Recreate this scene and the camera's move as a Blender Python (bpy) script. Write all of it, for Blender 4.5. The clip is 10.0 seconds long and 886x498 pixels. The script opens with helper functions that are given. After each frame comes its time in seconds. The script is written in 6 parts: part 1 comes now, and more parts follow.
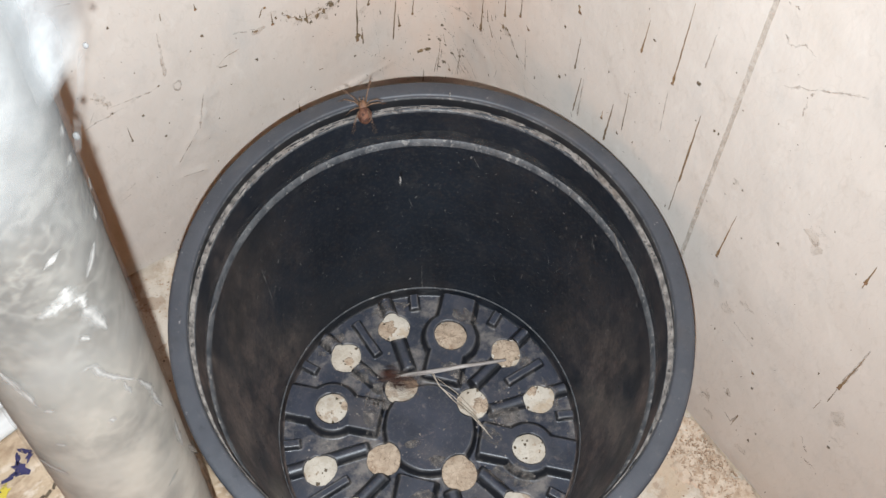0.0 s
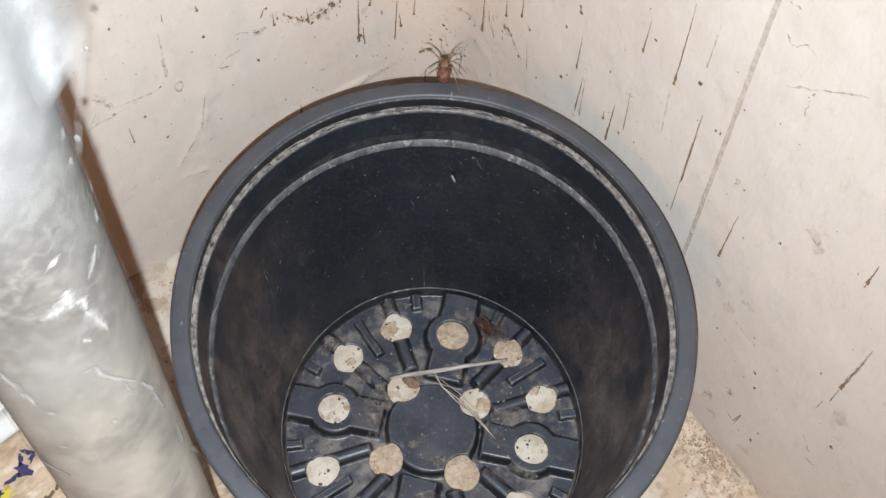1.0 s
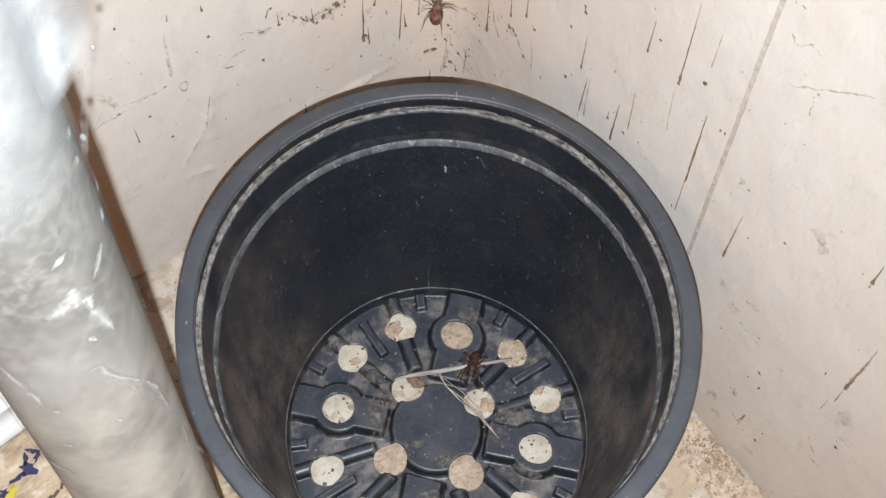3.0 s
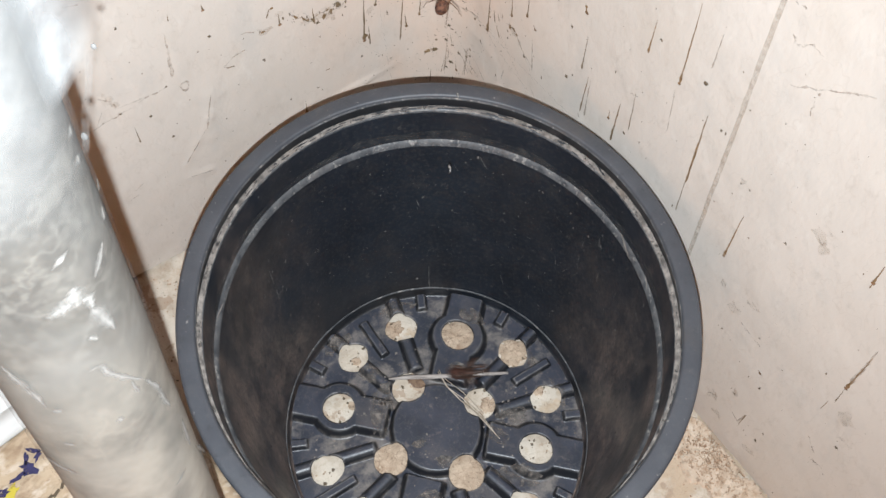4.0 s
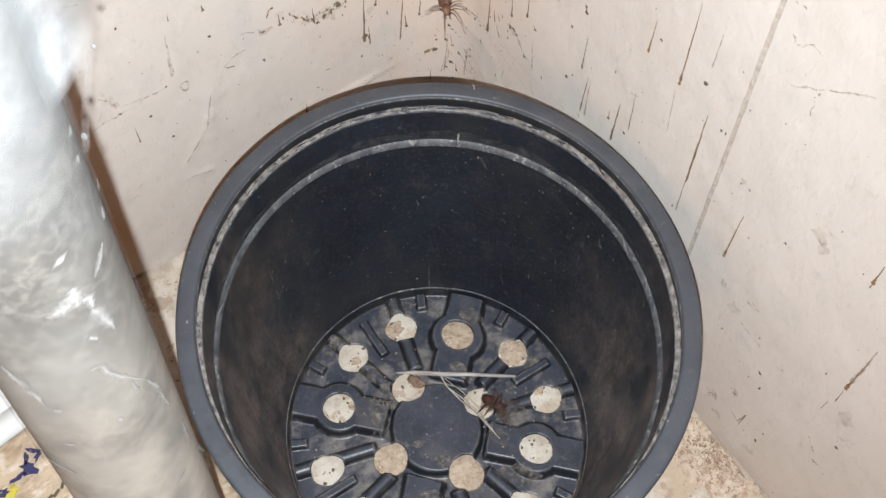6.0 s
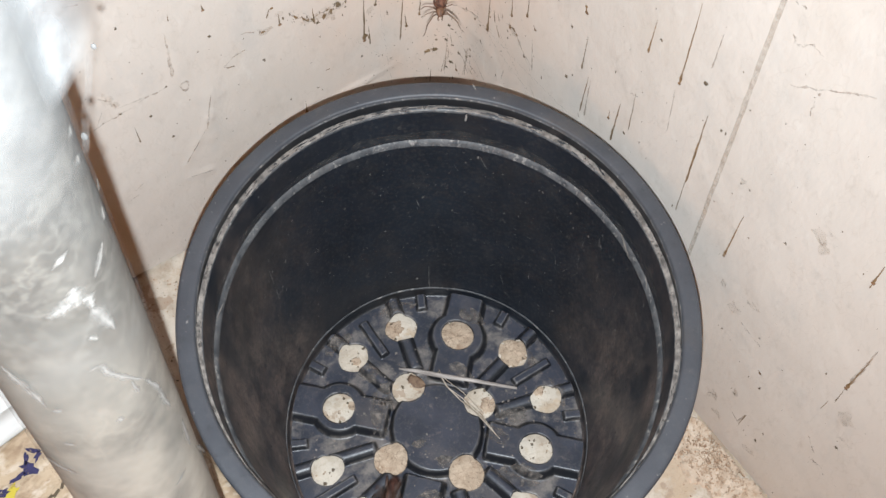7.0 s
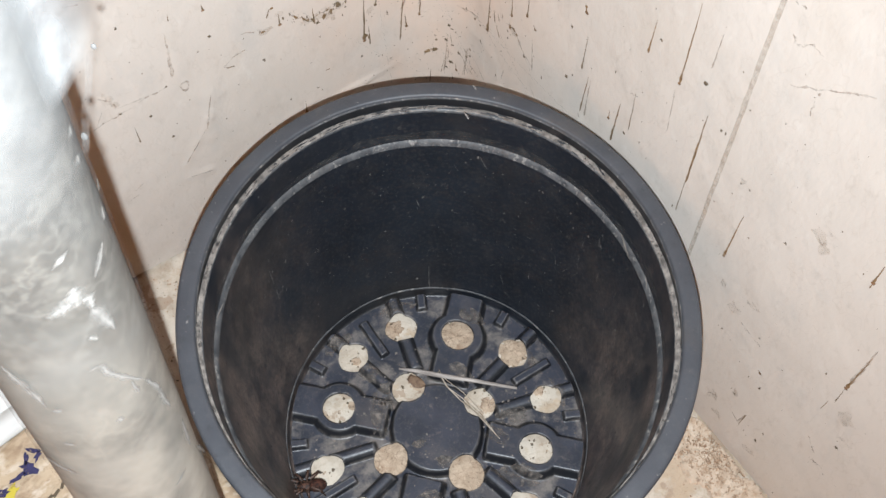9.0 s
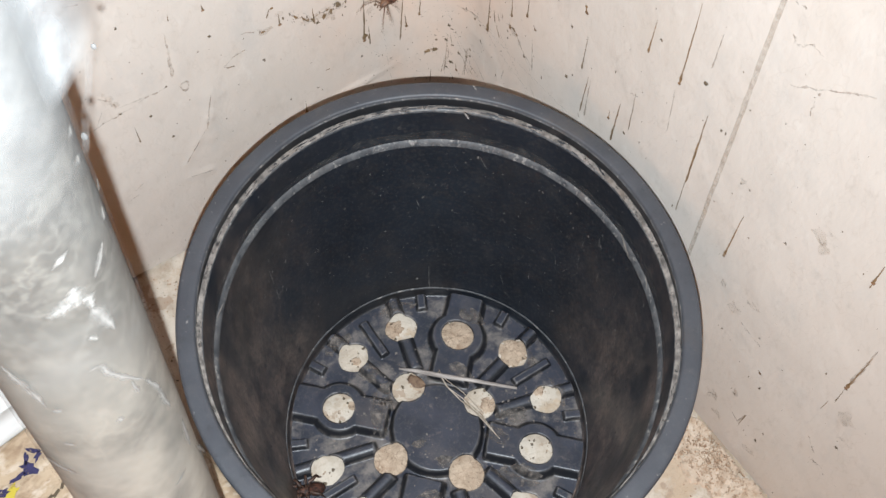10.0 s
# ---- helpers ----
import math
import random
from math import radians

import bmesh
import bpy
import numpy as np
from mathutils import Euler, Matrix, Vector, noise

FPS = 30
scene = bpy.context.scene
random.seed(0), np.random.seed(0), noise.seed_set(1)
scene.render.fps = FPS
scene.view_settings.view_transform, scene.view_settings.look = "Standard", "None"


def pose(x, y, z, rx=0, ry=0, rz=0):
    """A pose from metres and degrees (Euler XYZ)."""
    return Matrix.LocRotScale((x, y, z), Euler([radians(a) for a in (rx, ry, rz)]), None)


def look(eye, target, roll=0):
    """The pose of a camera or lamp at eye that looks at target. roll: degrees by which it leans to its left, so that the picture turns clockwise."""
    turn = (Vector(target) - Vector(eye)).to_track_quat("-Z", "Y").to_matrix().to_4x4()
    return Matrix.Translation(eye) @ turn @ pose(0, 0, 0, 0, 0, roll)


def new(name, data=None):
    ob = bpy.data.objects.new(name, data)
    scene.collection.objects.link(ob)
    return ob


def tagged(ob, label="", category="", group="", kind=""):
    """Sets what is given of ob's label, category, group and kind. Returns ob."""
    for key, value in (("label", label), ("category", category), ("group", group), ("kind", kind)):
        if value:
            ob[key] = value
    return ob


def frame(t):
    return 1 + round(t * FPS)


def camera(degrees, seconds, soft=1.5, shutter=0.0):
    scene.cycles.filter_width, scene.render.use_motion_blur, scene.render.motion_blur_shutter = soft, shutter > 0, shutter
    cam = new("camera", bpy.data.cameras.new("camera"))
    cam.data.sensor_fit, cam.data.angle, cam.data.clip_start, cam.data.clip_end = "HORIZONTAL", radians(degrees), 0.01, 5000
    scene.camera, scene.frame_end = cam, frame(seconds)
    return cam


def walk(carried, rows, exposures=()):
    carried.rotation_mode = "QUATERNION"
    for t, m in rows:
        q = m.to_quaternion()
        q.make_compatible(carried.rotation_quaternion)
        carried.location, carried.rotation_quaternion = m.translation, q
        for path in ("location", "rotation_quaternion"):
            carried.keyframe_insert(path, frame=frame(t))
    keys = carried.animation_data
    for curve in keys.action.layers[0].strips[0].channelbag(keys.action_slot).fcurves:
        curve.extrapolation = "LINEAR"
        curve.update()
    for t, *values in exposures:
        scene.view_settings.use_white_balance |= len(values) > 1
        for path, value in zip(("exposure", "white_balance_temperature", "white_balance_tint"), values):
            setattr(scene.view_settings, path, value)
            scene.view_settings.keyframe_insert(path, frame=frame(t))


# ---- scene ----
# ---- camera ----
cam = camera(44, 10.0, soft=1.5, shutter=1.0)
HOME = pose(0, -0.2932, 0.7183, 31.6425, -0.5740, 0.5557)
walk(cam, [
    (0, HOME @ pose(-0.0001, 0.0000, -0.0005, -0.001, -0.372, 0.020)),
    (0.5, HOME @ pose(0.0003, 0.0000, -0.0003, -0.005, -0.267, 0.003)),
    (1, HOME @ pose(0.0004, 0.0007, -0.0005, -0.042, -0.231, -0.107)),
    (1.5, HOME @ pose(0.0015, 0.0030, -0.0013, -0.190, -0.243, -0.232)),
    (2, HOME @ pose(0.0017, 0.0080, -0.0029, -0.601, -0.196, -0.284)),
    (2.5, HOME @ pose(0.0006, 0.0017, -0.0004, -0.102, -0.064, -0.180)),
    (3.1, HOME @ pose(0.0001, 0.0003, -0.0001, -0.020, -0.020, -0.040)),
    (4, HOME @ pose(0.0000, 0.0000, 0.0000, 0.000, -0.000, 0.000)),
    (10, HOME @ pose(0.0000, 0.0000, 0.0000, 0.000, -0.000, 0.000)),
], exposures=[(0, -0.09), (1.0, -0.05), (2.5, -0.03), (4.0, 0.0), (10.0, 0.0)])

# ---- light: the torch of the phone, just below its lens, and a dim warm fill added in an unseen opening behind ----
torch = bpy.data.lights.new("phone_torch", "SPOT")
torch.energy, torch.color, torch.shadow_soft_size = 37.5, (0.875, 0.955, 1.02), 0.0022
torch.spot_size, torch.spot_blend = radians(105), 1.0
torch_ob = new("phone_torch", torch)
torch_ob.matrix_world = HOME @ pose(-0.003, -0.021, 0.002, 1, 8, 0)

warm_fill = bpy.data.lights.new("doorway_light", "AREA")
warm_fill.shape, warm_fill.size, warm_fill.size_y = "RECTANGLE", 0.86, 1.96
warm_fill.energy, warm_fill.color = 26.0, (1.0, 0.46, 0.13)
warm_fill_ob = new("doorway_light", warm_fill)

world = bpy.data.worlds.new("room_air")
world.use_nodes = True
world.node_tree.nodes["Background"].inputs[0].default_value = (0.9, 0.6, 0.35, 1)
world.node_tree.nodes["Background"].inputs[1].default_value = 0.002
scene.world = world

# ---- materials ----


def material(name, dark, light, scale=40.0, layers=(), rough=0.6, rough_var=0.15, bump=(), metal=0.0,
             spread=(0.35, 0.65), coat=0.0, alpha=1.0, random_mix=None, stretch=None, spec=0.5, low_dirt_or_light=None, corner_stain=None, veins=None, sides=None, edge=None, sharp=None, steep=None, patchy=None, fade=None, mirror=False, soft=False, feather=False):
    """Colour from dark to light by noise; layers: (colour, scale, low, high, strength); bump: (scale, strength, distance)."""
    m = bpy.data.materials.new(name)
    m.use_nodes = True
    nt = m.node_tree
    n, l = nt.nodes, nt.links
    bsdf = n["Principled BSDF"]
    co = n.new("ShaderNodeTexCoord").outputs["Object"]
    if stretch:
        mp = n.new("ShaderNodeMapping")
        mp.inputs["Scale"].default_value = stretch
        l.new(co, mp.inputs["Vector"])
        co = mp.outputs["Vector"]

    if mirror:           # the same pattern on both sides of the corner
        cut_co = n.new("ShaderNodeSeparateXYZ")
        l.new(co, cut_co.inputs[0])
        away = n.new("ShaderNodeMath")
        away.operation = "ABSOLUTE"
        l.new(cut_co.outputs["X"], away.inputs[0])
        put = n.new("ShaderNodeCombineXYZ")
        l.new(away.outputs[0], put.inputs["X"])
        l.new(cut_co.outputs["Z"], put.inputs["Z"])
        co = put.outputs[0]

    def noise_out(sc, detail=5.0, roughness=0.6, shift=0.0):
        t = n.new("ShaderNodeTexNoise")
        t.noise_dimensions = "4D"
        t.inputs["W"].default_value = shift
        t.inputs["Scale"].default_value = sc
        t.inputs["Detail"].default_value = detail
        t.inputs["Roughness"].default_value = roughness
        l.new(co, t.inputs["Vector"])
        return t.outputs["Fac"]

    def ranged(value, lo, hi, to_hi=1.0):
        r = n.new("ShaderNodeMapRange")
        r.inputs["From Min"].default_value, r.inputs["From Max"].default_value = lo, hi
        r.inputs["To Max"].default_value = to_hi
        l.new(value, r.inputs["Value"])
        return r.outputs["Result"]

    def mix(fac, a, b):
        x = n.new("ShaderNodeMix")
        x.data_type = "RGBA"
        l.new(fac, x.inputs["Factor"])
        for sock, val in ((x.inputs[6], a), (x.inputs[7], b)):
            if isinstance(val, tuple):
                sock.default_value = (*val, 1)
            else:
                l.new(val, sock)
        return x.outputs[2]

    col = mix(ranged(noise_out(scale), *spread), dark, light)
    if random_mix:
        info = n.new("ShaderNodeObjectInfo")
        col = mix(info.outputs["Random"], col, random_mix)
    for i, (c, sc, lo, hi, strength) in enumerate(layers):
        col = mix(ranged(noise_out(sc, 2.5 if soft else 6.0, 0.5 if soft else 0.62, 1.7 + 3.1 * i), lo, hi, strength), col, c)
    if veins:            # thin pale or dark lines: colour, scale, half width, strength
        c, sc, half, strength = veins
        gap = n.new("ShaderNodeMath")
        gap.operation = "SUBTRACT"
        gap.inputs[1].default_value = 0.5
        l.new(noise_out(sc, 3.0, 0.55, 31.0), gap.inputs[0])
        size = n.new("ShaderNodeMath")
        size.operation = "ABSOLUTE"
        l.new(gap.outputs[0], size.inputs[0])
        col = mix(ranged(size.outputs[0], half, 0.0, strength), col, c)
    if sharp:            # crisp-edged patches: colour, scale, low, high, strength
        c, sc, lo, hi, strength = sharp
        col = mix(ranged(noise_out(sc, 3.0 if soft else 5.0, 0.5 if soft else 0.6, 51.0), lo, hi, strength), col, c)
    if steep:            # steep faces hold no dust, and their shade is painted in: dark colour
        side = n.new("ShaderNodeNewGeometry")
        split_n = n.new("ShaderNodeSeparateXYZ")
        l.new(side.outputs["Normal"], split_n.inputs[0])
        col = mix(ranged(split_n.outputs["Z"], 0.97, 0.80), col, steep)
    if edge:             # raised edges paler, for wear and for highlights painted along them: colour, strength
        geo = n.new("ShaderNodeNewGeometry")
        worn = n.new("ShaderNodeMath")
        worn.operation = "MULTIPLY"
        l.new(ranged(geo.outputs["Pointiness"], 0.512, 0.56, edge[1]), worn.inputs[0])
        l.new(ranged(noise_out(70.0, 5.0, 0.65, 61.0), 0.38, 0.62), worn.inputs[1])
        col = mix(worn.outputs[0], col, edge[0])
    if sides:            # old splash dirt on two flanks: colour, from, to, strength
        c, x0, x1, strength = sides
        cut = n.new("ShaderNodeSeparateXYZ")
        l.new(co, cut.inputs[0])
        flank = n.new("ShaderNodeMath")
        flank.operation = "ABSOLUTE"
        l.new(cut.outputs["X"], flank.inputs[0])
        near = n.new("ShaderNodeMath")
        near.operation = "MULTIPLY_ADD"
        near.inputs[1].default_value = 0.5
        l.new(ranged(cut.outputs["Y"], 0.0, -1.0), near.inputs[0])
        l.new(flank.outputs[0], near.inputs[2])
        flank = near
        hoop = n.new("ShaderNodeMapping")
        hoop.inputs["Scale"].default_value = (1.0, 1.0, 0.6)
        l.new(co, hoop.inputs["Vector"])
        depth = n.new("ShaderNodeMath")
        depth.operation = "MULTIPLY"
        l.new(ranged(flank.outputs[0], x0, x1, strength), depth.inputs[0])
        l.new(ranged(cut.outputs["Z"], 0.140, 0.025), depth.inputs[1])
        high = n.new("ShaderNodeMath")
        high.operation = "ADD"
        high.use_clamp = True
        l.new(depth.outputs[0], high.inputs[0])
        l.new(ranged(flank.outputs[0], 0.112, 0.150, 0.8 * strength), high.inputs[1])
        front = n.new("ShaderNodeMath")
        front.operation = "ADD"
        front.use_clamp = True
        l.new(high.outputs[0], front.inputs[0])
        l.new(ranged(cut.outputs["Y"], -0.01, -0.075, 1.2 * strength), front.inputs[1])
        amount = front.outputs[0]
        for sc, lo, hi in ((20.0, 0.39, 0.57), (90.0, 0.26, 0.58), (420.0, 0.24, 0.56)):
            t = n.new("ShaderNodeTexNoise")
            t.inputs["Scale"].default_value, t.inputs["Detail"].default_value, t.inputs["Roughness"].default_value = sc, 8.0, 0.7
            l.new(hoop.outputs["Vector"], t.inputs["Vector"])
            part_of = n.new("ShaderNodeMath")
            part_of.operation = "MULTIPLY"
            l.new(amount, part_of.inputs[0])
            l.new(ranged(t.outputs["Fac"], lo, hi), part_of.inputs[1])
            amount = part_of.outputs[0]
        col = mix(amount, col, c)
    if low_dirt_or_light or corner_stain:
        split = n.new("ShaderNodeSeparateXYZ")
        l.new(co, split.inputs[0])

    def masked_tint(mask, blot, c):
        both = n.new("ShaderNodeMath")
        both.operation = "MULTIPLY"
        l.new(mask, both.inputs[0])
        l.new(blot, both.inputs[1])
        return mix(both.outputs[0], col, c)
    if low_dirt_or_light:          # dirt lying in the low places, and light painted on the film: colour, height without, height with, strength, how sparse
        c, hi, lo, strength, low = low_dirt_or_light
        col = masked_tint(ranged(split.outputs["Z"], hi, lo, strength), ranged(noise_out(38.0, 3.0 if soft else 8.0, 0.5 if soft else 0.72, 21.0), low, low + (0.36 if soft else 0.13)), c)
    if corner_stain:     # old damp stain along the corner: colour, reach, strength
        c, reach, strength = corner_stain
        dist = n.new("ShaderNodeMath")
        dist.operation = "ABSOLUTE"
        l.new(split.outputs["X"], dist.inputs[0])
        col = masked_tint(ranged(dist.outputs[0], reach, 0.0, strength), ranged(noise_out(26.0, 6.0, 0.6, 24.0), 0.22, 0.80), c)
    l.new(col, bsdf.inputs["Base Color"])
    rr = n.new("ShaderNodeMapRange")
    rr.inputs["To Min"].default_value, rr.inputs["To Max"].default_value = rough - rough_var, min(1.0, rough + rough_var)
    l.new(noise_out(scale * 2.3, 4.0, 0.6, 9.0), rr.inputs["Value"])
    l.new(rr.outputs["Result"], bsdf.inputs["Roughness"])
    bsdf.inputs["Metallic"].default_value = metal
    bsdf.inputs["Coat Weight"].default_value = coat
    bsdf.inputs["Alpha"].default_value = alpha
    if patchy:           # see-through in patches: scale, low, high, most
        cover = ranged(noise_out(patchy[0], 5.0, 0.6, 71.0), *patchy[1:])
        if fade:         # thinning out: where it ends, where it is whole, along which axis
            level = n.new("ShaderNodeSeparateXYZ")
            l.new(co, level.inputs[0])
            thin = n.new("ShaderNodeMath")
            thin.operation = "MULTIPLY"
            l.new(cover, thin.inputs[0])
            l.new(ranged(level.outputs[fade[2]], *fade[:2]), thin.inputs[1])
            cover = thin.outputs[0]
            if len(fade) > 3:         # and thin at its other end
                start = n.new("ShaderNodeMath")
                start.operation = "MULTIPLY"
                l.new(cover, start.inputs[0])
                l.new(ranged(level.outputs[fade[2]], *fade[3:]), start.inputs[1])
                cover = start.outputs[0]
        if feather:      # thinning out towards its own edges
            brim = n.new("ShaderNodeAttribute")
            brim.attribute_name = "feather"
            worn_out = n.new("ShaderNodeMath")
            worn_out.operation = "MULTIPLY"
            l.new(cover, worn_out.inputs[0])
            l.new(brim.outputs["Fac"], worn_out.inputs[1])
            cover = worn_out.outputs[0]
        l.new(cover, bsdf.inputs["Alpha"])
    bsdf.inputs["Specular IOR Level"].default_value = spec
    last = None
    for i, (sc, strength, dist) in enumerate(bump):
        b = n.new("ShaderNodeBump")
        b.inputs["Strength"].default_value, b.inputs["Distance"].default_value = strength, dist
        l.new(noise_out(sc, 6.0, 0.6, 5.0 + i), b.inputs["Height"])
        if last:
            l.new(last, b.inputs["Normal"])
        last = b.outputs["Normal"]
    if last:
        l.new(last, bsdf.inputs["Normal"])
    return m


PLASTER = material("plaster", (0.512, 0.463, 0.414), (0.556, 0.507, 0.458), 9.0, stretch=(1, 1, 0.6),
                   layers=[((0.40, 0.35, 0.30), 130.0, 0.56, 0.72, 0.45), ((0.445, 0.365, 0.28), 5.0, 0.54, 0.74, 0.16), ((0.46, 0.389, 0.312), 14.0, 0.58, 0.82, 0.4), ((0.422, 0.408, 0.385), 30.0, 0.53, 0.72, 0.5),
                           ((0.33, 0.285, 0.225), 45.0, 0.66, 0.78, 0.4), ((0.594, 0.556, 0.508), 70.0, 0.58, 0.70, 0.5), ((0.25, 0.215, 0.18), 230.0, 0.68, 0.75, 0.5)],
                   veins=((0.40, 0.35, 0.30), 38.0, 0.006, 0.25),
                   rough=0.8, rough_var=0.1, bump=[(22.0, 0.3, 0.004), (80.0, 0.25, 0.0016), (300.0, 0.3, 0.0007)],
                   corner_stain=((0.68, 0.475, 0.355), 0.15, 1.0), low_dirt_or_light=((0.42, 0.375, 0.315), 0.085, 0.0, 0.2, 0.48), mirror=True)
FLOOR = material("screed", (0.39, 0.318, 0.245), (0.535, 0.462, 0.378), 90.0,
                 layers=[((0.56, 0.495, 0.415), 26.0, 0.47, 0.53, 0.75), ((0.444, 0.337, 0.237), 17.0, 0.52, 0.56, 0.85), ((0.42, 0.32, 0.22), 120.0, 0.58, 0.68, 0.45),
                         ((0.19, 0.14, 0.10), 260.0, 0.68, 0.73, 0.6)], veins=((0.323, 0.249, 0.173), 60.0, 0.010, 0.35), sharp=((0.354, 0.264, 0.192), 48.0, 0.565, 0.58, 0.8),
                 rough=0.85, rough_var=0.1, bump=[(40.0, 0.4, 0.004), (240.0, 0.7, 0.0018)])
# unseen room surfaces, their brown chosen to tint the light bounced into shadows
ROOM = material("far_bounce", (0.42, 0.21, 0.085), (0.50, 0.27, 0.12), 3.0, rough=0.85, rough_var=0.1)
RUST = material("brown_run", (0.12, 0.068, 0.030), (0.27, 0.165, 0.078), 300.0, random_mix=(0.125, 0.088, 0.050), rough=0.7, patchy=(260.0, 0.26, 0.46, 1.0),
                layers=[((0.36, 0.26, 0.17), 420.0, 0.55, 0.68, 0.6)])
BEAD = material("brown_bead", (0.13, 0.055, 0.022), (0.215, 0.105, 0.045), 260.0, random_mix=(0.11, 0.070, 0.042), rough=0.7)
FAINT = material("faded_run", (0.335, 0.265, 0.205), (0.40, 0.325, 0.26), 260.0, rough=0.8, rough_var=0.1, patchy=(170.0, 0.34, 0.70, 0.62))
STAIN = material("tan_stain", (0.32, 0.23, 0.155), (0.41, 0.315, 0.225), 120.0, rough=0.8, rough_var=0.1, patchy=(90.0, 0.34, 0.86, 0.42))
LINE = material("worn_line", (0.415, 0.348, 0.278), (0.475, 0.408, 0.336), 120.0, rough=0.8, rough_var=0.1, patchy=(200.0, 0.24, 0.66, 0.56))
SPECK = material("dark_speck", (0.062, 0.046, 0.030), (0.16, 0.115, 0.072), 500.0, rough=0.8, rough_var=0.1)
RUST_CRUMB = material("rusty_grit", (0.22, 0.12, 0.07), (0.38, 0.24, 0.15), 300.0, rough=0.9, rough_var=0.05)
FLECK = material("pale_dust", (0.058, 0.055, 0.052), (0.18, 0.168, 0.156), 120.0, rough=0.85, rough_var=0.1)
SOIL = material("dry_soil", (0.085, 0.074, 0.066), (0.25, 0.215, 0.19), 190.0, rough=0.9, rough_var=0.05)
EARTH = material("tan_earth", (0.32, 0.235, 0.165), (0.47, 0.36, 0.265), 150.0, rough=0.9, rough_var=0.05,
                 layers=[((0.242, 0.152, 0.0945), 90.0, 0.54, 0.66, 0.7), ((0.55, 0.421, 0.306), 320.0, 0.60, 0.68, 0.7)],
                 veins=((0.15, 0.095, 0.06), 130.0, 0.014, 0.8), bump=[(180.0, 0.8, 0.0016), (500.0, 0.6, 0.0006)])
CRUST = material("peach_crust", (0.44, 0.335, 0.245), (0.57, 0.465, 0.365), 90.0, rough=0.9, rough_var=0.05,
                 layers=[((0.36, 0.25, 0.165), 130.0, 0.50, 0.62, 0.75), ((0.68, 0.58, 0.47), 80.0, 0.55, 0.66, 0.6), ((0.20, 0.13, 0.085), 300.0, 0.57, 0.65, 0.85)],
                 veins=((0.30, 0.20, 0.13), 120.0, 0.010, 0.15), bump=[(150.0, 0.6, 0.0018), (420.0, 0.8, 0.0008)])
SCAB = material("rusty_scab", (0.31, 0.205, 0.13), (0.47, 0.35, 0.25), 260.0, rough=0.9, rough_var=0.05)
CRUMB = material("crumb", (0.24, 0.16, 0.104), (0.48, 0.384, 0.288), 300.0, rough=0.9, rough_var=0.05)
PLASTIC = material("black_plastic", (0.0056, 0.0076, 0.0115), (0.0106, 0.0136, 0.0195), 25.0,
                   layers=[((0.0155, 0.0205, 0.0275), 13.0, 0.50, 0.70, 0.5), ((0.0309, 0.0255, 0.0217), 9.0, 0.52, 0.74, 0.75), ((0.0438, 0.04, 0.0383), 55.0, 0.58, 0.74, 0.45),
                           ((0.030, 0.029, 0.030), 420.0, 0.50, 0.66, 0.6), ((0.0824, 0.075, 0.0698), 150.0, 0.62, 0.70, 0.5), ((0.050, 0.038, 0.032), 45.0, 0.58, 0.74, 0.3), ((0.175, 0.161, 0.15), 270.0, 0.675, 0.71, 0.8)],
                   veins=((0.0514, 0.0475, 0.0455), 60.0, 0.006, 0.18), sides=((0.190, 0.141, 0.117), 0.078, 0.122, 1.0),
                   rough=0.40, rough_var=0.12, bump=[(60.0, 0.06, 0.002), (500.0, 0.06, 0.0006)])
CLEAN = material("clean_black_plastic", (0.008, 0.009, 0.011), (0.014, 0.015, 0.018), 40.0, rough=0.4,
                 layers=[((0.07, 0.063, 0.056), 70.0, 0.58, 0.70, 0.6)])
RIM = material("rim_plastic", (0.0330, 0.0358, 0.0432), (0.0485, 0.0512, 0.0587), 30.0,
               layers=[((0.11, 0.104, 0.098), 18.0, 0.58, 0.70, 0.3), ((0.022, 0.024, 0.027), 190.0, 0.60, 0.68, 0.5), ((0.0769, 0.0738, 0.0727), 110.0, 0.56, 0.74, 0.5), ((0.218, 0.206, 0.193), 240.0, 0.655, 0.70, 0.8),
                       ((0.0192, 0.0206, 0.0228), 45.0, 0.55, 0.75, 0.6), ((0.0641, 0.0514, 0.0398), 22.0, 0.56, 0.75, 0.4)],
               veins=((0.0958, 0.0907, 0.0882), 80.0, 0.006, 0.2),
               rough=0.52, rough_var=0.14, bump=[(300.0, 0.3, 0.0006), (60.0, 0.15, 0.001)])
BASE = material("base_plastic", (0.0185, 0.0225, 0.033), (0.037, 0.0405, 0.0555), 45.0,
                layers=[((0.0704, 0.0631, 0.0605), 420.0, 0.52, 0.68, 0.5), ((0.108, 0.094, 0.090), 30.0, 0.53, 0.72, 0.55), ((0.184, 0.152, 0.135), 110.0, 0.60, 0.71, 0.6),
                        ((0.294, 0.233, 0.195), 240.0, 0.68, 0.73, 0.7)], veins=((0.156, 0.132, 0.12), 90.0, 0.010, 0.22),
                rough=0.42, rough_var=0.12, bump=[(260.0, 0.25, 0.0006)], edge=((0.192, 0.178, 0.173), 0.75), steep=(0.00958, 0.01, 0.0125), low_dirt_or_light=((0.205, 0.178, 0.157), 0.0046, 0.0022, 0.75, 0.49))
DUST = material("dusty_ledge", (0.082, 0.072, 0.065), (0.245, 0.217, 0.194), 190.0, spread=(0.38, 0.64),
                layers=[((0.11, 0.078, 0.055), 40.0, 0.56, 0.68, 0.6), ((0.06, 0.056, 0.052), 260.0, 0.58, 0.66, 0.6)], patchy=(140.0, 0.30, 0.44, 1.0), rough=0.85, rough_var=0.1,
                bump=[(300.0, 0.9, 0.0014)])
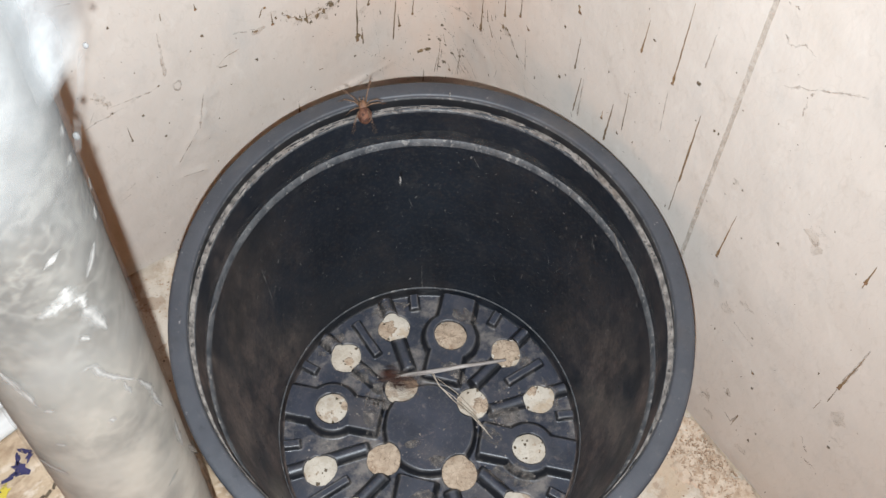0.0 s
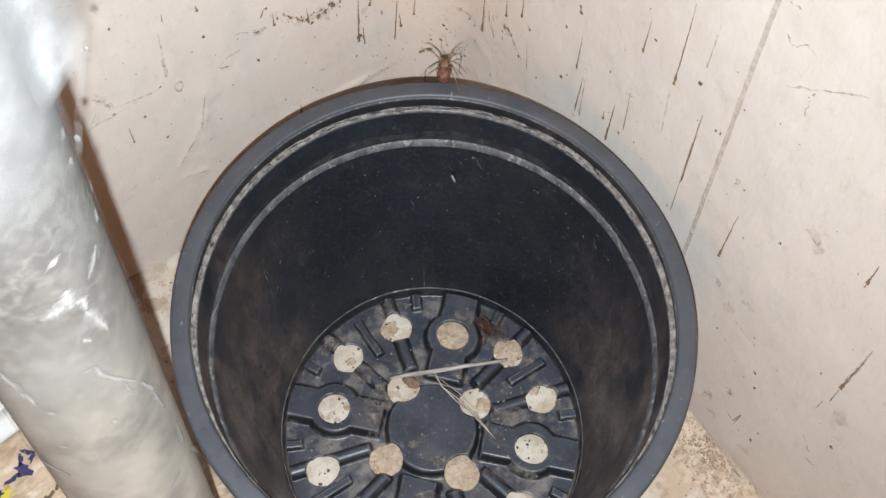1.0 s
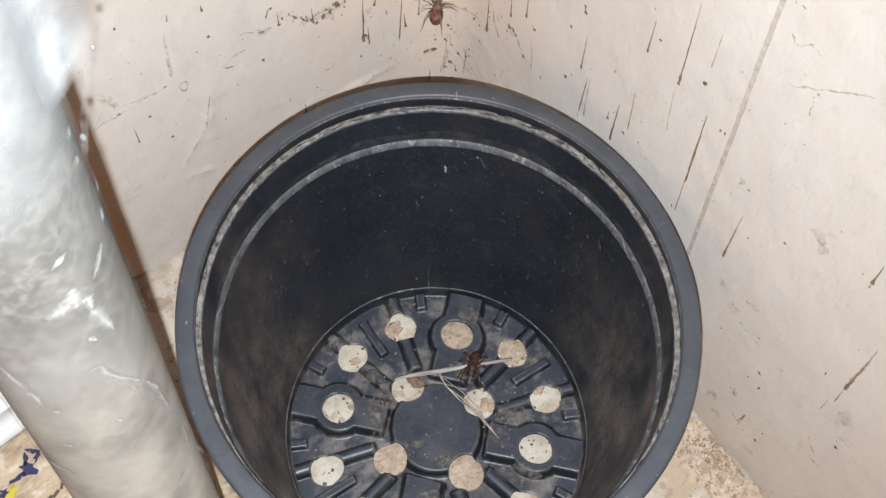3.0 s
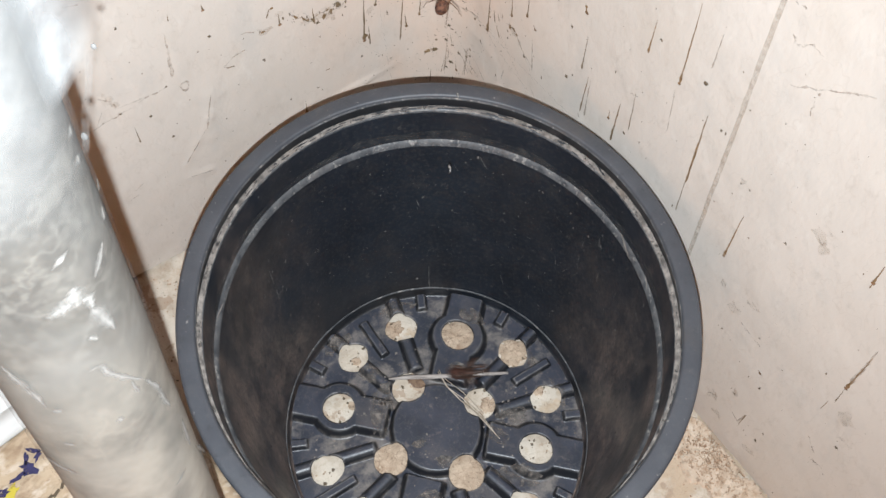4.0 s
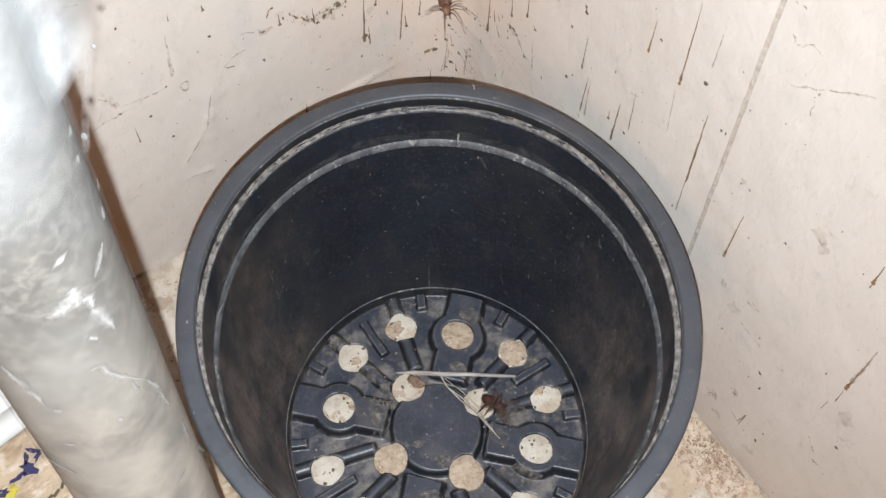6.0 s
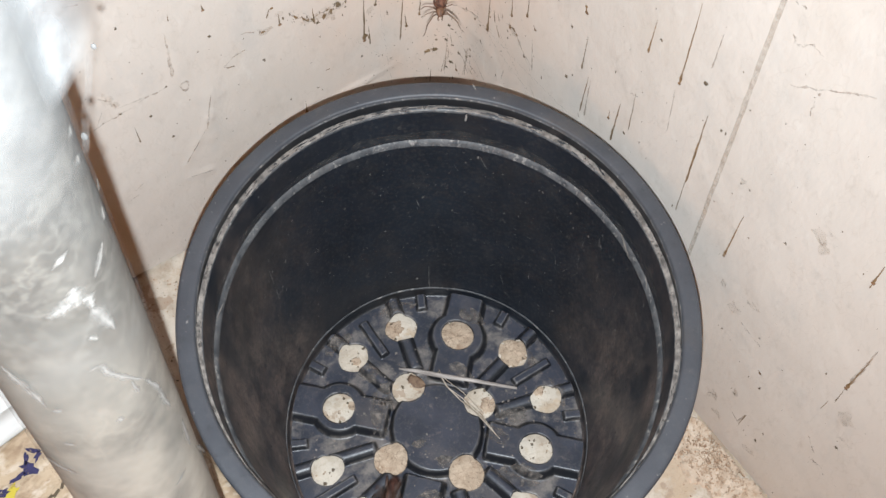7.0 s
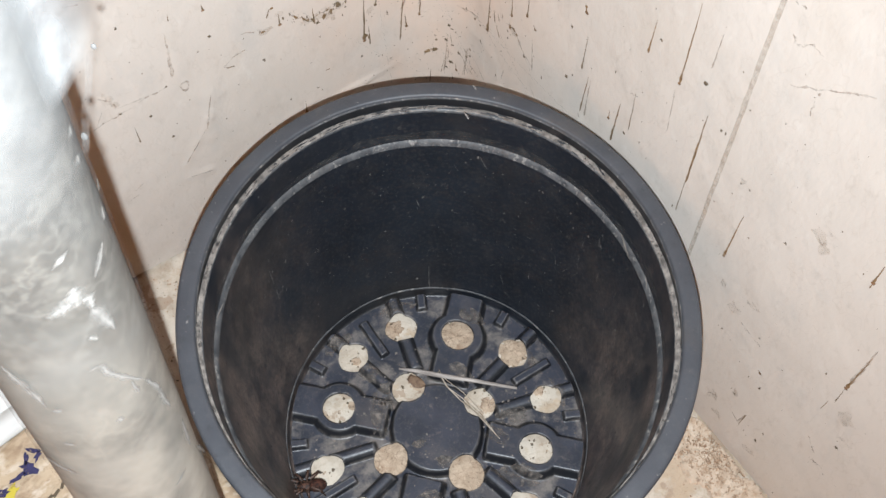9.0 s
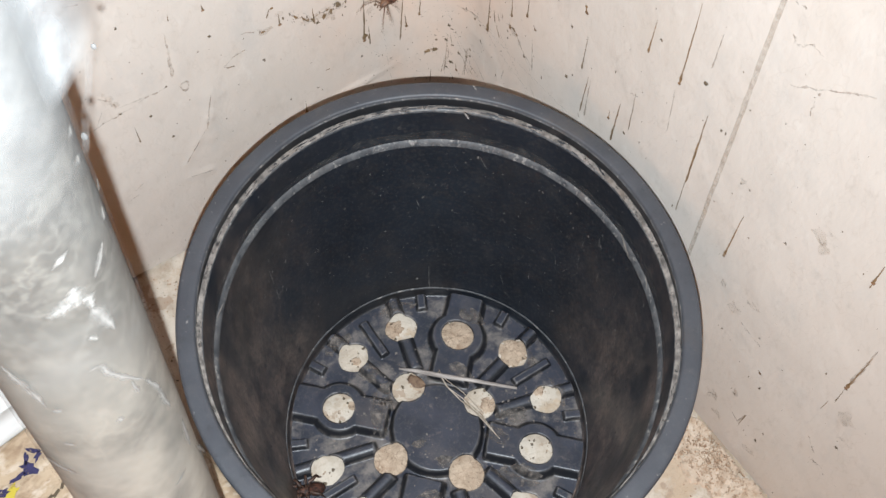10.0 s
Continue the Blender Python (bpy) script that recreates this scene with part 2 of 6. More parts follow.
RIDGE = material("scuffed_ridge", (0.026, 0.029, 0.034), (0.092, 0.092, 0.094), 120.0, spread=(0.34, 0.64), rough=0.6,
                 layers=[((0.27, 0.25, 0.23), 240.0, 0.55, 0.66, 0.75), ((0.12, 0.085, 0.06), 40.0, 0.58, 0.70, 0.4), ((0.03, 0.031, 0.034), 50.0, 0.58, 0.68, 0.6)],
                 bump=[(300.0, 0.6, 0.0008)])
SMUDGE = material("pale_smudge", (0.045, 0.043, 0.041), (0.09, 0.085, 0.080), 200.0, rough=0.85, rough_var=0.1, patchy=(140.0, 0.38, 0.86, 0.7))
GRIME = material("dry_grime", (0.075, 0.065, 0.059), (0.235, 0.20, 0.175), 260.0, spread=(0.38, 0.66), rough=0.9, rough_var=0.05, patchy=(150.0, 0.38, 0.62, 0.85), bump=[(400.0, 0.6, 0.0008)])
# pale wisps: the film's own cloudiness, plus soft highlights put into the colour
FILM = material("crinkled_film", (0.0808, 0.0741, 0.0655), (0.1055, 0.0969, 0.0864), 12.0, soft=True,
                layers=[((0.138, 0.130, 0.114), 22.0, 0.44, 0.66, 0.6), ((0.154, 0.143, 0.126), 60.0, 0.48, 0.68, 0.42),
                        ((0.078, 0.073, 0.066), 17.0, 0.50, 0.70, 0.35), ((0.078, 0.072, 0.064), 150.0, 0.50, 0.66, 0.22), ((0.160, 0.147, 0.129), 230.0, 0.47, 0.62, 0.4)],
                # paler low down: light painted in to offset the torch's falloff along the roll
                veins=((0.20, 0.187, 0.164), 45.0, 0.035, 0.30), low_dirt_or_light=((0.40, 0.358, 0.300), 0.42, 0.25, 0.95, 0.20),
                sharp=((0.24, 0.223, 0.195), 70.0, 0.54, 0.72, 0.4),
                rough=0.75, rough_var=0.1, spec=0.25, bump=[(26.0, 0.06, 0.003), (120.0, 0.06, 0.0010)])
WRAP = material("clear_wrap", (0.20, 0.205, 0.20), (0.32, 0.325, 0.32), 40.0, rough=0.55, rough_var=0.08, patchy=(28.0, 0.40, 0.78, 0.26),
                bump=[(40.0, 0.15, 0.003), (120.0, 0.2, 0.0010)])
CLEAR = material("clear_film", (0.2323, 0.2352, 0.2333), (0.2995, 0.3024, 0.3005), 30.0, rough=0.6, patchy=(16.0, 0.10, 0.66, 0.85), fade=(0.452, 0.525, "Z"), bump=[(40.0, 0.10, 0.003)])
FOLD = material("milky_film", (0.185, 0.188, 0.186), (0.235, 0.238, 0.235), 40.0, rough=0.8, patchy=(55.0, 0.0, 0.60, 0.92), fade=(0.0430, 0.0345, "X", 0.0300, 0.0335), feather=True, bump=[(60.0, 0.2, 0.002)])
VEIL = material("thin_film", (0.13, 0.128, 0.125), (0.165, 0.162, 0.157), 60.0, rough=0.8, patchy=(120.0, 0.36, 0.85, 0.5), bump=[(60.0, 0.3, 0.002)])
CREASE_GLINT = material("crease_glint", (0.25, 0.238, 0.220), (0.33, 0.317, 0.294), 120.0, rough=0.9, rough_var=0.05, spec=0.1, patchy=(170.0, 0.16, 0.52, 1.0), feather=True)
FILM_GLINT = material("film_knot", (0.115, 0.112, 0.108), (0.14, 0.137, 0.132), 200.0, rough=0.9, rough_var=0.05)
CARD = material("brown_card", (0.44, 0.33, 0.215), (0.58, 0.465, 0.335), 40.0, stretch=(1, 1.6, 1),
                layers=[((0.30, 0.205, 0.13), 42.0, 0.48, 0.62, 0.75), ((0.68, 0.60, 0.50), 55.0, 0.53, 0.64, 0.8), ((0.24, 0.16, 0.10), 110.0, 0.56, 0.66, 0.6)],
                rough=0.75, bump=[(90.0, 0.3, 0.001)])
BLUE = material("blue_print", (0.016, 0.016, 0.060), (0.040, 0.036, 0.115), 160.0, rough=0.7, patchy=(260.0, 0.33, 0.44, 1.0))
YELLOW = material("yellow_print", (0.496, 0.4, 0.032), (0.576, 0.48, 0.064), 90.0, rough=0.6, patchy=(200.0, 0.33, 0.50, 1.0))
WHITE = material("white_plastic", (0.702, 0.693, 0.675), (0.756, 0.747, 0.72), 20.0, rough=0.4)
STRAW = material("dry_straw", (0.30, 0.24, 0.18), (0.50, 0.425, 0.345), 420.0, rough=0.7, stretch=(0.2, 1, 1))
STICK = material("weathered_stick", (0.19, 0.160, 0.142), (0.44, 0.39, 0.355), 420.0, rough=0.8, stretch=(0.12, 1, 1),
                 layers=[((0.14, 0.11, 0.09), 700.0, 0.55, 0.66, 0.6)], bump=[(600.0, 0.8, 0.0006)])
LEAF = material("brown_leaf", (0.0921, 0.0507, 0.0304), (0.184, 0.115, 0.0708), 300.0, rough=0.7, bump=[(400.0, 0.4, 0.0006)])
SILK = material("silk", (0.16, 0.152, 0.146), (0.25, 0.24, 0.23), 400.0, rough=0.7, patchy=(500.0, 0.2, 0.6, 0.8))
ABDOMEN = material("brown_abdomen", (0.045, 0.0195, 0.0128), (0.15, 0.066, 0.039), 420.0, spread=(0.42, 0.58), rough=0.7, spec=0.3, bump=[(1500.0, 0.8, 0.0006)])
CARAPACE = material("brown_carapace", (0.075, 0.036, 0.0195), (0.165, 0.081, 0.0435), 500.0, spread=(0.42, 0.58), rough=0.6, bump=[(1500.0, 0.6, 0.0005)])
SPIDER_LEG = material("amber_leg", (0.0713, 0.039, 0.0232), (0.165, 0.099, 0.06), 600.0, spread=(0.40, 0.60), rough=0.6)
RED_ABDOMEN = material("red_abdomen", (0.0124, 0.00465, 0.0031), (0.0651, 0.02232, 0.01302), 420.0, spread=(0.42, 0.58), rough=0.75, rough_var=0.1, spec=0.3, bump=[(1500.0, 0.9, 0.0007)])
RED_CARAPACE = material("red_carapace", (0.0186, 0.00713, 0.00434), (0.0806, 0.031, 0.01674), 420.0, spread=(0.42, 0.58), rough=0.65, rough_var=0.1, bump=[(1500.0, 0.8, 0.0006)])
RED_LEG = material("red_leg", (0.0124, 0.00558, 0.00372), (0.0713, 0.0341, 0.02108), 700.0, spread=(0.42, 0.58), rough=0.6)

# ---- building helpers ----


def mesh_of(name, verts, faces, mat, smooth=True):
    me = bpy.data.meshes.new(name)
    me.from_pydata([tuple(v) for v in verts], [], [tuple(f) for f in faces])
    me.materials.append(mat)
    me.update()
    if smooth:
        me.polygons.foreach_set("use_smooth", [True] * len(me.polygons))
    return me


def piece(name, verts, faces, mat, parent=None, label="", smooth=True):
    ob = new(name, mesh_of(name, verts, faces, mat, smooth))
    if parent:
        ob.parent = parent
    return tagged(ob, label)


def part(name, bm, mat, parent=None, label="", smooth=True):
    me = bpy.data.meshes.new(name)
    bm.to_mesh(me)
    bm.free()
    me.materials.append(mat)
    if smooth:
        me.polygons.foreach_set("use_smooth", [True] * len(me.polygons))
    ob = new(name, me)
    if parent:
        ob.parent = parent
    return tagged(ob, label)


def box(bm, x0, y0, z0, x1, y1, z1):
    r = bmesh.ops.create_cube(bm, size=1.0)
    bmesh.ops.scale(bm, verts=r["verts"], vec=(x1 - x0, y1 - y0, z1 - z0))
    bmesh.ops.translate(bm, verts=r["verts"], vec=((x0 + x1) / 2, (y0 + y1) / 2, (z0 + z1) / 2))
    return r["verts"]


def tube_mesh(points, radii, sides=8, close=True):
    """Verts and faces of a round bar along points."""
    pts = [Vector(p) for p in points]
    verts, faces = [], []
    for i, p in enumerate(pts):
        d = (pts[min(i + 1, len(pts) - 1)] - pts[max(i - 1, 0)]).normalized()
        u = d.orthogonal().normalized() if abs(d.z) > 0.9 else d.cross(Vector((0, 0, 1))).normalized()
        w = d.cross(u)
        for k in range(sides):
            a = 2 * math.pi * k / sides
            verts.append(p + (u * math.cos(a) + w * math.sin(a)) * radii[i])
    for i in range(len(pts) - 1):
        for k in range(sides):
            a, b = i * sides + k, i * sides + (k + 1) % sides
            faces.append((a, b, b + sides, a + sides))
    if close:
        faces.append(tuple(range(sides - 1, -1, -1)))
        faces.append(tuple(range((len(pts) - 1) * sides, len(pts) * sides)))
    return verts, faces


def join(*meshes):
    v, f = [], []
    for mv, mf in meshes:
        k = len(v)
        v += list(mv)
        f += [tuple(i + k for i in q) for q in mf]
    return v, f


def blob(cx, cy, cz, rx, ry, rz, seg=20, rings=12, taper=0.0):
    v, f = [], []
    for j in range(rings + 1):
        t = math.pi * j / rings
        for i in range(seg):
            a = 2 * math.pi * i / seg
            x = math.cos(t)
            k = math.sin(t) * (1 + taper * x)
            v.append((cx + rx * x, cy + ry * k * math.cos(a), cz + rz * k * math.sin(a)))
    for j in range(rings):
        for i in range(seg):
            a, b = j * seg + i, j * seg + (i + 1) % seg
            f.append((a, b, b + seg, a + seg))
    return v, f


def relief(x, y, z, scale, octaves=3):
    v, amp, tot = 0.0, 1.0, 0.0
    for _ in range(octaves):
        v += amp * noise.noise(Vector((x, y, z)) * scale)
        tot += amp
        amp *= 0.5
        scale *= 2.1
    return v / tot


# ---- the corner of the room ----
CORNER = Vector((0, 0.2859, 0))
TURN_L, TURN_R = 215.1, 124.75
WALL_L = Matrix.Translation(CORNER) @ pose(0, 0, 0, 0, 0, TURN_L)          # x runs away from the corner
WALL_R = Matrix.Translation(CORNER) @ pose(0, 0, 0, 0, 0, TURN_R)          # x runs into the corner


# trowel ridges and lifted flakes: from, to, width, height
RIDGES = {
    3.0: [(0.093, 0.0844, 0.0729, 0.0872, 0.0030, 0.0016), (0.0729, 0.0872, 0.040, 0.0897, 0.0026, 0.0012), (0.1854, 0.1467, 0.1927, 0.1308, 0.003, 0.0012),
          (0.1927, 0.1308, 0.1962, 0.1083, 0.004, 0.0014), (0.2034, 0.2248, 0.2049, 0.1739, 0.0022, 0.0010),
          (0.1893, 0.1523, 0.1978, 0.1221, 0.0025, 0.0018), (0.1978, 0.1221, 0.2181, 0.0952, 0.0025, 0.0016), (0.2185, 0.0806, 0.2022, 0.0761, 0.002, 0.0016),
          (0.0668, 0.0874, 0.0868, 0.0865, 0.0025, 0.0022), (0.0868, 0.0865, 0.0958, 0.0847, 0.002, 0.0016), (0.1133, 0.0947, 0.1330, 0.0889, 0.003, 0.001)],
    11.0: [(0.0336, 0.1339, 0.0476, 0.1348, 0.004, 0.0014), (0.0476, 0.1348, 0.0687, 0.1307, 0.004, 0.0018), (0.0687, 0.1307, 0.0763, 0.1076, 0.004, 0.002),
           (0.0763, 0.1076, 0.078, 0.06, 0.004, 0.002)]}


def swell(s, h, seed):
    """How far the plaster stands out at s from the corner and height h."""
    v = 0.0008 * relief(s, h, seed, 11.0) + 0.0004 * relief(s, h, seed + 5, 55.0)
    v += 0.0437 - math.sqrt(max(0.0437 ** 2 - min(0.0437, max(0.0, 0.0467 - s)) ** 2, 0.0))
    for s0, h0, s1, h1, wide, tall in RIDGES[seed]:
        dx, dy = s1 - s0, h1 - h0
        k = min(1.0, max(0.0, ((s - s0) * dx + (h - h0) * dy) / (dx * dx + dy * dy)))
        off = math.hypot(s - s0 - k * dx, h - h0 - k * dy) / (wide * (0.6 + 0.9 * abs(relief(s, h, seed, 60.0, 1)) * 2))
        if off < 3:
            v += (0.5 if seed < 5 else 0.16) * tall * math.exp(-off * off)
    return v * min(1.0, max(0.0, (1.2 - s) / 0.6), max(0.0, (1.2 - h) / 0.6)) + 0.003


def wall_lines(stop, far):
    a = [0.003 * i for i in range(int(stop / 0.003) + 1)]
    return a + [a[-1] + (far - a[-1]) * k / 8 for k in range(1, 9)]


def plaster_wall(name, place, sign, seed, label):
    ss, hh = wall_lines(0.48, 3.0), wall_lines(0.45, 2.5)
    ss = [0.0157] + [s for s in ss if s > 0.0165]          # the rounded corner joins here
    verts = [(sign * s, swell(s, h, seed), h) for h in hh for s in ss]
    w = len(ss)
    faces = []
    for j in range(len(hh) - 1):
        for i in range(w - 1):
            q = (j * w + i, j * w + i + 1, (j + 1) * w + i + 1, (j + 1) * w + i)
            faces.append(q if sign < 0 else q[::-1])
    k = len(verts)
    a, b = (0.0, 3.0) if sign > 0 else (-3.0, 0.0)
    verts += [(a, -0.12, 0), (b, -0.12, 0), (b, 0, 0), (a, 0, 0), (a, -0.12, 2.5), (b, -0.12, 2.5), (b, 0, 2.5), (a, 0, 2.5)]
    faces += [(k, k + 3, k + 2, k + 1), (k + 4, k + 5, k + 6, k + 7), (k, k + 1, k + 5, k + 4), (k + 1, k + 2, k + 6, k + 5),
              (k + 3, k, k + 4, k + 7), (k + 2, k + 3, k + 7, k + 6)]
    ob = piece(name, verts, faces, PLASTER)
    ob.matrix_world = place
    return tagged(ob, label, "wall", kind="structure")


wall_left = plaster_wall("wall_left", WALL_L, 1, 3.0, "off-white uneven plaster wall with brown drip stains")
wall_right = plaster_wall("wall_right", WALL_R, -1, 11.0, "off-white plaster wall with long brown drip runs")


def far_box(name, place, dims, mat, label, category):
    bm = bmesh.new()
    box(bm, *dims)
    ob = part(name, bm, mat, smooth=False)
    ob.matrix_world = place
    return tagged(ob, label, category, kind="structure")


# the added fill stands in an assumed opening and browns the torch's shadows
warm_fill_ob.matrix_world = WALL_L @ look((3.05, 2.4, 1.02), (0.0, 2.4, 1.02))


def wall_with_fill_opening():
    bm = bmesh.new()
    box(bm, 3.0, -0.12, 0, 3.12, 1.96, 2.5)
    box(bm, 3.0, 2.84, 0, 3.12, 3.1, 2.5)
    box(bm, 3.0, 1.9602, 2.02, 3.12, 2.8398, 2.5)
    ob = part("wall_front", bm, ROOM, smooth=False)
    ob.matrix_world = WALL_L
    return tagged(ob, "plain unseen brown wall with an opening added for the warm fill", "wall", kind="structure")


wall_with_fill_opening()
far_box("wall_side", WALL_L, (-0.12, 3.0, 0, 3.0, 3.12, 2.5), ROOM, "plain unseen wall of the room, brown to warm the bounce light", "wall")
far_box("ceiling", WALL_L, (-0.12, -0.12, 2.5, 3.12, 3.12, 2.6), ROOM, "plain unseen ceiling, brown to warm the bounce light", "ceiling")


def floor_sheet():
    a = [-0.12 + 0.006 * i for i in range(int(0.75 / 0.006))]
    a += [a[-1] + 0.12 + 0.3 * k for k in range(8)] + [3.12]
    verts = []
    for y in a:
        for x in a:
            d = 0.0016 * relief(x, y, 2.0, 18.0) + 0.0007 * relief(x, y, 7.0, 90.0)
            verts.append((x, y, -0.0028 + d * (1 if max(x, y) < 0.6 else 0)))
    w = len(a)
    faces = [(j * w + i, j * w + i + 1, (j + 1) * w + i + 1, (j + 1) * w + i) for j in range(w - 1) for i in range(w - 1)]
    ob = piece("floor", verts, faces, FLOOR)
    ob.matrix_world = WALL_L
    return tagged(ob, "rough beige cement floor strewn with brown crumbs", "floor", kind="structure")


floor = floor_sheet()

# ---- the pot ----
SQUASH_TOP, SQUASH_BASE, SQUASH_TURN = -0.0399, -0.0288, 0.162


def squash(x, y, z):
    k = min(max(z / 0.19, 0.0), 1.0)
    e = SQUASH_BASE * (1 - k) + SQUASH_TOP * k
    f = 1 + e * math.cos(2 * (math.atan2(y, x) - SQUASH_TURN))
    return (x * f, y * f, z)


def lathe(profile, steps=192, wobble=0.0, seed=0.0):
    verts, faces = [], []
    n = len(profile)
    for i in range(steps):
        a = 2 * math.pi * i / steps
        for r, z in profile:
            rr = r + wobble * relief(math.cos(a), math.sin(a), z * 6 + seed, 2.0)
            verts.append(squash(rr * math.cos(a), rr * math.sin(a), z))
    for i in range(steps):
        for k in range(n - 1):
            a, b = i * n + k, ((i + 1) % steps) * n + k
            faces.append((a, b, b + 1, a + 1))
    return verts, faces


BOSS = [78.5 + 90 * k for k in range(4)]
HOLES = []
for k, a0 in enumerate(BOSS):
    HOLES.append((0.0714, a0 + (0.3, 0.6, 0, -0.8)[k], 0.0116))
    HOLES.append((0.0808 + (0, 0.0010, 0, 0.0016)[k], a0 + 30.3 + (0, 3.4, 0, -1.2)[k], 0.0113))
    HOLES.append((0.0808, a0 - 30.5, 0.0113))
    HOLES.append((0.0365 + (0, 0.0024, 0.0006, 0)[k], a0 + 45.3 + (0, 1.5, 0, 0)[k], 0.0118))


HOLE_SPOTS = [(r * math.cos(radians(a)), r * math.sin(radians(a)), hr) for r, a, hr in HOLES]


def smooth(x, lo, hi):
    t = np.clip((x - lo) / (hi - lo), 0, 1)
    return t * t * (3 - 2 * t)


def base_height(x, y):
    """Height of the pot's moulded floor: a raised disc, four keyhole pads, rounded ribs and short bars."""
    r = np.hypot(x, y)
    up = smooth(r, 0.0345, 0.0303)
    for a0 in BOSS:
        c, s = math.cos(radians(a0)), math.sin(radians(a0))
        u, v = x * c + y * s, -x * s + y * c
        pad = smooth(np.hypot(u - 0.0710, v), 0.0222, 0.0170)
        neck = smooth(np.abs(v), 0.0156, 0.0108) * smooth(u, 0.0345, 0.0372)
        up = np.maximum(up, np.maximum(pad, neck))
    h = 0.0020 + 0.0062 * up
    for a0 in BOSS:
        for da in (30.3, -30.5):
            c, s = math.cos(radians(a0 + da)), math.sin(radians(a0 + da))
            u, v = x * c + y * s, -x * s + y * c
            rib = np.sqrt(np.clip(1 - (v / 0.0054) ** 2, 0, 1)) * smooth(u, 0.043, 0.047)
            h = np.maximum(h, 0.0020 + 0.0058 * rib)
        for da, u0, u1, half in ((45.3, 0.066, 0.097, 0.0032), (18.8, 0.0915, 0.110, 0.0034), (-16.6, 0.0915, 0.110, 0.0034)):
            c, s = math.cos(radians(a0 + da)), math.sin(radians(a0 + da))
            u, v = x * c + y * s, -x * s + y * c
            bar = smooth(np.abs(v), half + 0.0006, half - 0.0008) * smooth(u, u0, u0 + 0.0014) * smooth(u, u1 + 0.0014, u1)
            h = np.maximum(h, 0.0020 + 0.0036 * bar)
    return h


def pot_base(parent):
    step, top = 0.00085, 0.1038
    k = int(top / step) + 2
    g = np.arange(-k, k + 1) * step
    X, Y = np.meshgrid(g, g)
    X, Y = X.copy(), Y.copy()
    gone = np.zeros(X.shape, bool)
    rim_r = np.hypot(X, Y)
    near = (rim_r > top - 0.5 * step) & (rim_r < top + 1.2 * step)
    X[near] *= top / rim_r[near]
    Y[near] *= top / rim_r[near]
    gone |= np.hypot(X, Y) > top + 1e-6
    for r, a, hr in HOLES:
        cx, cy = r * math.cos(radians(a)), r * math.sin(radians(a))
        dx, dy = X - cx, Y - cy
        # hand-trimmed holes: a little uneven
        ang = np.arctan2(dy, dx)
        # those beside a rib narrow towards it
        edge = hr * (1 + 0.02 * np.sin(2 * ang + a) + 0.015 * np.sin(3 * ang + 2 * a))
        if r > 0.075:
            along, across = np.cos(ang - radians(a + 180)), np.sin(ang - radians(a + 180))
            edge = 1.02 * edge / np.sqrt(along ** 2 + (across / (1 - 0.26 * np.clip(along, 0, 1))) ** 2)
        d = np.hypot(dx, dy)
        near = (d > edge - 0.75 * step) & (d < edge + 0.5 * step)
        f = edge[near] / d[near]
        X[near], Y[near] = cx + dx[near] * f, cy + dy[near] * f
        gone |= d < edge - 0.75 * step
    Z = base_height(X, Y)
    w = X.shape[1]
    idx = -np.ones(X.shape, int)
    keep = ~gone
    idx[keep] = np.arange(keep.sum())
    verts = [squash(x, y, z) for x, y, z in zip(X[keep], Y[keep], Z[keep])]
    q = np.stack([idx[:-1, :-1], idx[:-1, 1:], idx[1:, 1:], idx[1:, :-1]], -1).reshape(-1, 4)
    faces = [tuple(int(i) for i in f) for f in q[(q >= 0).all(1)]]
    count = {}
    for f in faces:
        for a, b in zip(f, f[1:] + f[:1]):
            count[(a, b)] = 1
    low = {}
    for a, b in list(count):
        if (b, a) not in count:
            for i in (a, b):
                if i not in low:
                    low[i] = len(verts)
                    x, y, z = verts[i]
                    verts.append((x, y, max(z - 0.0026, 0.0006)))
            faces.append((b, a, low[a], low[b]))
    return piece("base", verts, faces, BASE, parent, "moulded pot floor with sixteen round drain holes")


